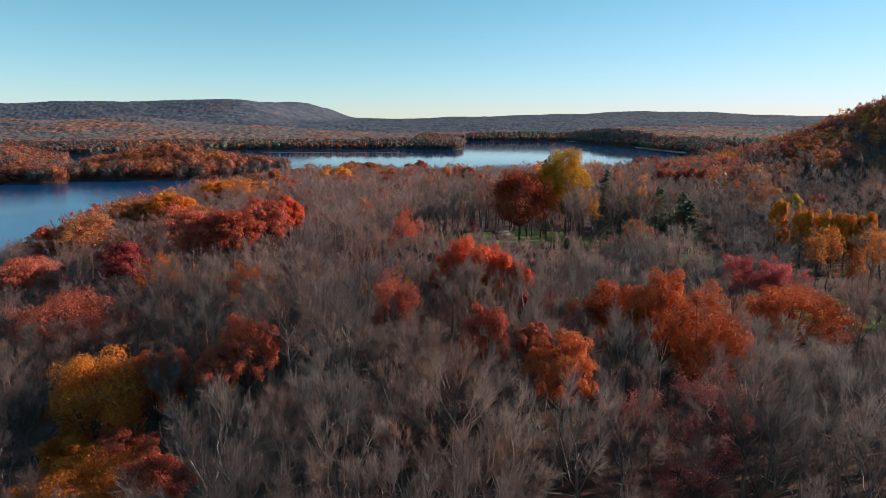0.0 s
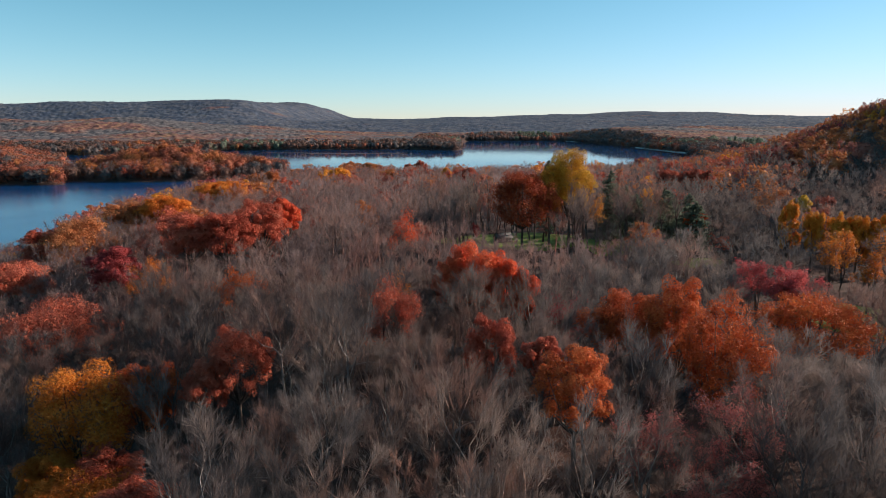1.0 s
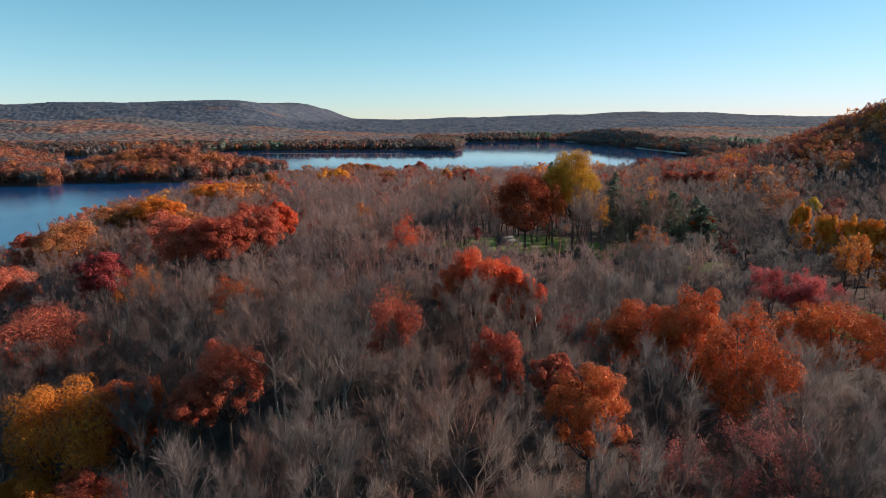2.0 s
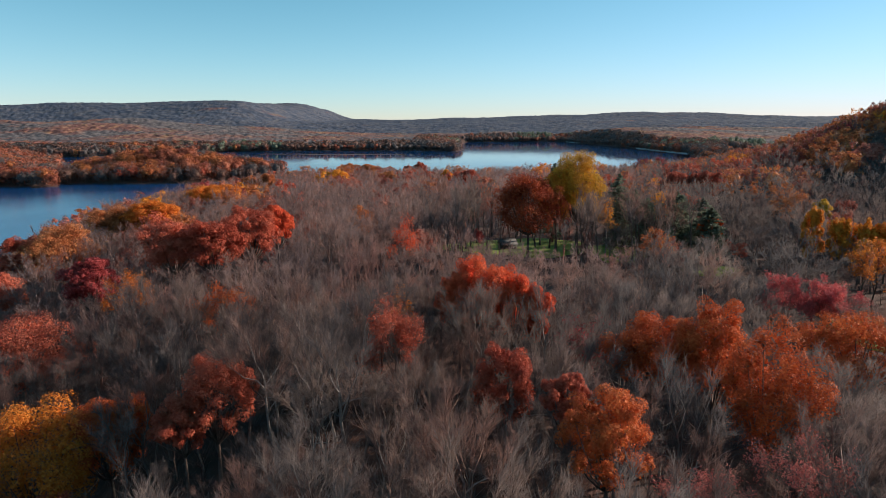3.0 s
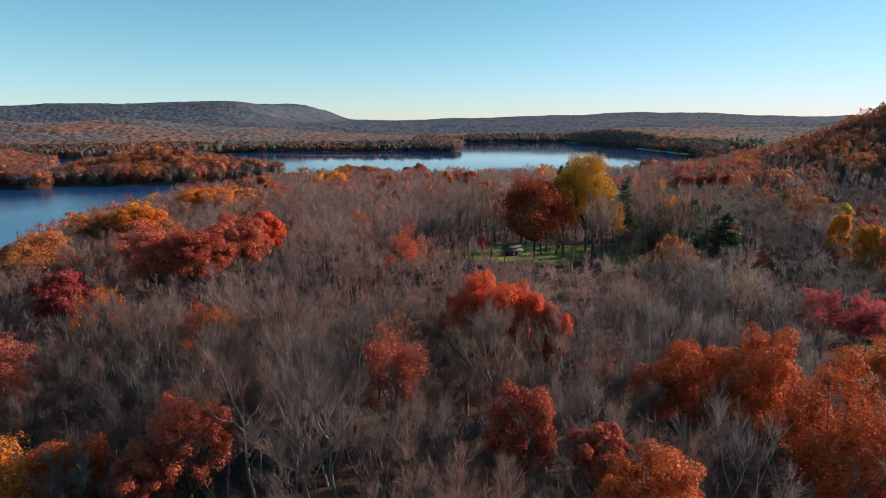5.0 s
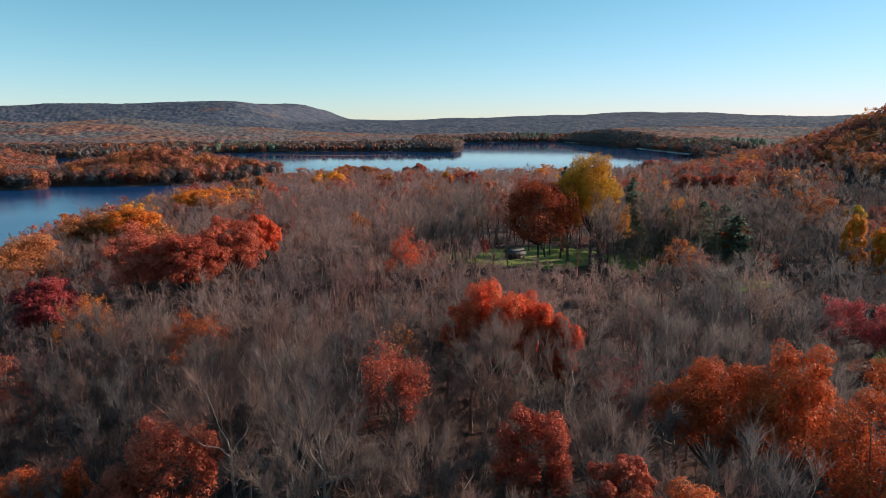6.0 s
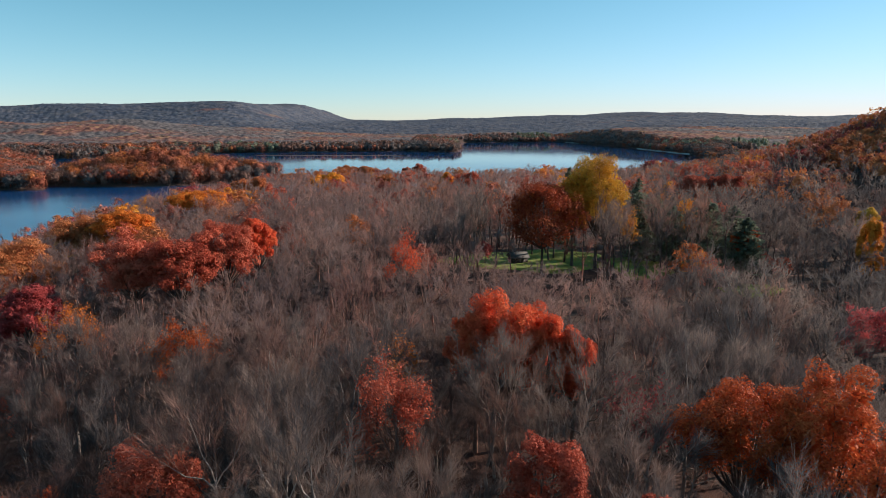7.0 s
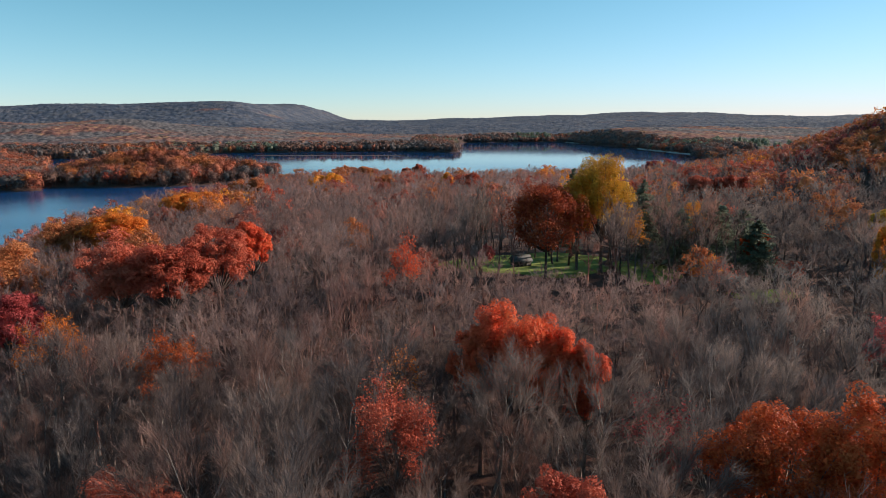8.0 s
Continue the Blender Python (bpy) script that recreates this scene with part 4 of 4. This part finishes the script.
scatter("island_bare_wood", [light_bare(rng.uniform(13, 16), rng.uniform(9, 12), 5, 4, 4, 3, 0.22, False) for k in range(5)], band[(isle_side > 0.5) & (isle_side < 22)], (0.9, 1.15), TWIG_FAR,
        "leafless grey-brown trees along an island shore", "trees")
far_wood("spit_wood", band[(spit_side > 1) & (isle_side < 0) & (spit_side < 130)], 250, 1.6, 18, 15, [("grey", 0.3), ("brown", 0.25), ("rusty", 0.35), ("orange", 0.1)], "%s autumn trees on a low point of land in the lake")
far_wood("shore_wood", band[(spit_side < 0) & (isle_side < 0) & ((near_side < 0) | (band[:, 1] > EDGE)) & (np.maximum.reduce([right_side, back_side, near_side]) < 95)], 170, 2.0, 18, 16,
         [("grey", 0.36), ("brown", 0.40), ("rusty", 0.14), ("orange", 0.05), ("evergreen", 0.05)], "%s trees on the far side of the lake")


# the closed canopy of the hills beyond
def crown_heights(x, y, cell, drop=11):
    """Rounded tree heads side by side, one to a cell."""
    i0, j0, best = np.floor(x / cell), np.floor(y / cell), np.full(x.shape, -1e9)
    for di in (-1, 0, 1):
        for dj in (-1, 0, 1):
            i, j = i0 + di, j0 + dj
            a, b, c = (np.modf(np.abs(np.sin(i * p + j * q + r) * 43758.5453))[0] for p, q, r in ((127.1, 311.7, 0.0), (269.5, 183.3, 1.7), (419.2, 371.9, 3.1)))
            away = ((x - (i + 0.15 + 0.7 * a) * cell) ** 2 + (y - (j + 0.15 + 0.7 * b) * cell) ** 2) / cell ** 2
            best = np.maximum(best, 10 + 0.6 * drop * c - drop * away)
    return best


def canopy_material(name, low, mid, high, edge, head):
    m, nt, bsdf = shader(name)
    patch_n, fine_n = noise_node(nt, 0.0045, 5.0, 0.62), noise_node(nt, 0.16, 3.0, 0.7)
    heads, spot = nt.nodes.new("ShaderNodeTexVoronoi"), nt.nodes.new("ShaderNodeNewGeometry")   # one tone to a tree
    heads.voronoi_dimensions = "2D"
    heads.inputs["Scale"].default_value = 1 / head
    nt.links.new(spot.outputs["Position"], heads.inputs["Vector"])
    tree_n = nt.nodes.new("ShaderNodeSeparateColor")
    nt.links.new(heads.outputs["Color"], tree_n.inputs[0])
    wood = ramp_node(nt, tree_n.outputs[0], [(0.0, low), (0.5, mid), (1.0, high)])
    warm = ramp_node(nt, tree_n.outputs[1], [(0.0, (0.13, 0.055, 0.048)), (0.5, (0.24, 0.095, 0.072)), (0.85, (0.32, 0.15, 0.09)), (1.0, (0.36, 0.21, 0.10))])
    where = ramp_node(nt, patch_n.outputs[0], [(edge, (0, 0, 0)), (edge + 0.1, (0.8, 0.8, 0.8))])
    col = mix_node(nt, wood.outputs[0], warm.outputs[0], where.outputs[0])
    fine = ramp_node(nt, fine_n.outputs[0], [(0.3, (0.55, 0.55, 0.58)), (0.7, (1.4, 1.36, 1.32))])
    nt.links.new(mix_node(nt, col, fine.outputs[0], 1.0, "MULTIPLY"), bsdf.inputs["Base Color"])
    bsdf.inputs["Roughness"].default_value = 0.95
    bsdf.inputs["Specular IOR Level"].default_value = 0.1
    bump_node(nt, bsdf, fine_n.outputs[0], 0.6, 3.0)
    return m


def build_canopy():
    ys = np.concatenate((np.linspace(1180, 1500, 44), 1500 * (4900 / 1500) ** np.linspace(0.005, 1, 215)))
    us = np.linspace(-0.76, 0.76, 640)
    gy, gu = np.meshgrid(ys, us, indexing="ij")
    gx = gu * gy
    d = land(gx, gy)
    near = masses(gx, gy)[0]
    base = ground_z(gx, gy)
    tall = (np.where(gy < 2350, crown_heights(gx, gy, 13, 6.5), crown_heights(gx, gy, 12, 6)) + 1.5 * wobble(gx, gy, 60)) * ramp(d, 4, 34) * ramp(gy, 1180, 1270) * np.maximum(ramp(gy, 1420, 1520), ramp(-near, 0, 70)) - 0.6
    keep = (d > 0.5) & ((gy > 1420) | (near < 0))
    n, k = gx.shape
    i, j = np.meshgrid(np.arange(n - 1), np.arange(k - 1), indexing="ij")
    ok = keep[:-1, :-1] & keep[1:, :-1] & keep[:-1, 1:] & keep[1:, 1:]
    quads = np.stack((i * k + j, i * k + j + 1, (i + 1) * k + j + 1, (i + 1) * k + j), -1)
    points = np.stack((gx, gy, np.where(d > 0.5, base + tall, -0.5)), -1)
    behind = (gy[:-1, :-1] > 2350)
    # the ridge tones are tinted blue-grey to stand in for haze
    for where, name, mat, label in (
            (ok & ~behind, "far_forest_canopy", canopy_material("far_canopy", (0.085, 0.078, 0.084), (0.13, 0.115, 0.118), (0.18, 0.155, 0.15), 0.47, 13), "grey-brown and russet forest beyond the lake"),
            (ok & behind, "ridge_forest_canopy", canopy_material("haze_tinted_ridge_canopy", (0.050, 0.064, 0.098), (0.082, 0.096, 0.128), (0.125, 0.122, 0.135), 0.63, 22), "forest covering the distant ridges, tinted blue-grey for haze")):
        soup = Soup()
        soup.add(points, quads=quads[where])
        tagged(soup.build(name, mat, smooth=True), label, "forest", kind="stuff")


build_canopy()
rims = far_places(1480, 2330, 10)
rims = rims[land(rims[:, 0], rims[:, 1]) < 60]
pines = np.column_stack((rng.uniform(262, 368, 60), rng.uniform(2236, 2300, 60)))
far_wood("lakeside_pines", pines, 120, 2.0, 18, 22, [("evergreen", 1.0)], "dark %s trees clustered on the far lake shore")
pines = np.column_stack((rng.uniform(480, 700, 80), rng.uniform(1300, 1480, 80)))
far_wood("pine_belt", pines[land(pines[:, 0], pines[:, 1]) > 8], 120, 1.7, 15, 17, [("evergreen", 1.0)], "dark %s trees in a belt behind the wooded hill")
far_wood("far_shore_wood", rims, 80, 2.5, 19, 16, [("grey", 0.40), ("brown", 0.44), ("rusty", 0.12), ("evergreen", 0.04)], "%s trees lining the far shore of the lake")


# ---- the shed and the cabin by the meadow ----
def box(soup, x0, y0, z0, x1, y1, z1):
    v = [(x, y, z) for z in (z0, z1) for y in (y0, y1) for x in (x0, x1)]
    soup.add(v, quads=[(0, 2, 3, 1), (4, 5, 7, 6), (0, 1, 5, 4), (2, 6, 7, 3), (0, 4, 6, 2), (1, 3, 7, 5)])


def hut(name, x, y, turn, wide, deep, tall, rise, label, category, door_at, window_at):
    """A boarded hut with a gabled roof, its ridge along x; front at -y."""
    ob = thing(name, x, y, label, category, "", turn)
    w, d = wide / 2, deep / 2
    walls = Soup()
    box(walls, -w, -d, -0.6, w, -d + 0.12, tall)
    box(walls, -w, d - 0.12, -0.6, w, d, tall)
    for s in (-1, 1):
        a, b = sorted((s * w, s * (w - 0.12)))
        box(walls, a, -d + 0.12, -0.6, b, d - 0.12, tall)
        walls.add([(a, -d, tall), (a, d, tall), (a, 0, tall + rise * 0.96), (b, -d, tall), (b, d, tall), (b, 0, tall + rise * 0.96)],
                  tris=[(0, 2, 1), (3, 4, 5)], quads=[(0, 3, 5, 2), (1, 2, 5, 4)])
    wall = walls.build("wall", BOARDS, ob)
    n = int(wide / 0.3)
    strip = Soup()
    box(strip, -0.02, -0.025, -0.5, 0.02, 0.0, tall)
    first = strip.build("batten", BOARDS, wall)
    first.location = (-w + 0.15, -d - 0.002, 0)
    for k in range(1, n):
        o = first.copy()
        scene.collection.objects.link(o)
        o.location = (-w + 0.15 + k * (wide - 0.3) / (n - 1), -d - 0.002, 0)
    roof = None
    for s in (-1, 1):
        r = Soup()
        e, o = d + 0.45, 0.4
        drop = rise * 0.45 / d
        top = [(-w - o, 0, tall + rise + 0.1), (w + o, 0, tall + rise + 0.1), (w + o, s * e, tall - drop + 0.1), (-w - o, s * e, tall - drop + 0.1)]
        r.add(top + [(px, py, pz - 0.14) for px, py, pz in top], quads=[(0, 1, 2, 3), (4, 7, 6, 5), (0, 4, 5, 1), (1, 5, 6, 2), (2, 6, 7, 3), (3, 7, 4, 0)])
        roof = r.build("roof", SHINGLE, ob)
    cap = Soup()
    box(cap, -w - 0.4, -0.14, tall + rise + 0.06, w + 0.4, 0.14, tall + rise + 0.16)
    cap.build("ridge_cap", SHINGLE, roof)
    dr = Soup()
    box(dr, door_at - 0.5, -d - 0.07, -0.1, door_at + 0.5, -d - 0.03, 2.0)
    door = dr.build("door", BOARDS, ob)
    kn = Soup()
    box(kn, door_at + 0.34, -d - 0.12, 0.95, door_at + 0.42, -d - 0.07, 1.08)
    kn.build("handle", WHITE, door)
    if window_at is not None:
        fr = Soup()
        for x0, z0, x1, z1 in ((-0.6, 1.0, 0.6, 1.12), (-0.6, 1.98, 0.6, 2.1), (-0.6, 1.12, -0.48, 1.98), (0.48, 1.12, 0.6, 1.98)):
            box(fr, window_at + x0, -d - 0.09, z0, window_at + x1, -d - 0.03, z1)
        win = fr.build("window_frame", WHITE, ob, "white painted frame")
        pn = Soup()
        box(pn, window_at - 0.48, -d - 0.06, 1.12, window_at + 0.48, -d - 0.04, 1.98)
        pn.build("pane", WHITE, win, "pale drawn blind behind the pane")
    return ob


hut("garden_shed", 19.8, 221.0, 14, 4.8, 3.6, 2.2, 1.1, "small dark brown boarded shed with a gabled roof on the meadow", "shed", 0.9, None)
hut("cabin", 65.0, 189.0, -24, 6.4, 5.0, 2.5, 1.5, "dark cabin with a grey roof and a white window", "cabin", -1.6, 1.7)


# ---- a low bank in the lake ----
def mudbank(ax, ay, bx, by, wide):
    soup, n = Soup(), 60
    t = np.linspace(0, 1, n)
    x, y = ax + (bx - ax) * t, ay + (by - ay) * t + 7 * np.sin(t * 9) + 3 * np.sin(t * 31)
    w = wide * np.sin(np.pi * np.clip(t, 0.01, 0.99)) ** 0.6 * (1 + 0.35 * np.sin(t * 23) + 0.2 * np.sin(t * 57))
    rows = [np.stack((x, y + f * w, np.full(n, z)), 1) for f, z in ((-1.0, -0.3), (-0.6, 0.5), (0.5, 0.7), (1.0, -0.3))]
    soup.add(np.stack(rows, 1), quads=[(i * 4 + c, i * 4 + 4 + c, i * 4 + 5 + c, i * 4 + 1 + c) for i in range(n - 1) for c in range(3)])
    return tagged(soup.build("shore", GROUND, smooth=True), "low dark mudbank lying in the lake", "shore", kind="structure")


mudbank(-372, 1362, -70, 1338, 9)
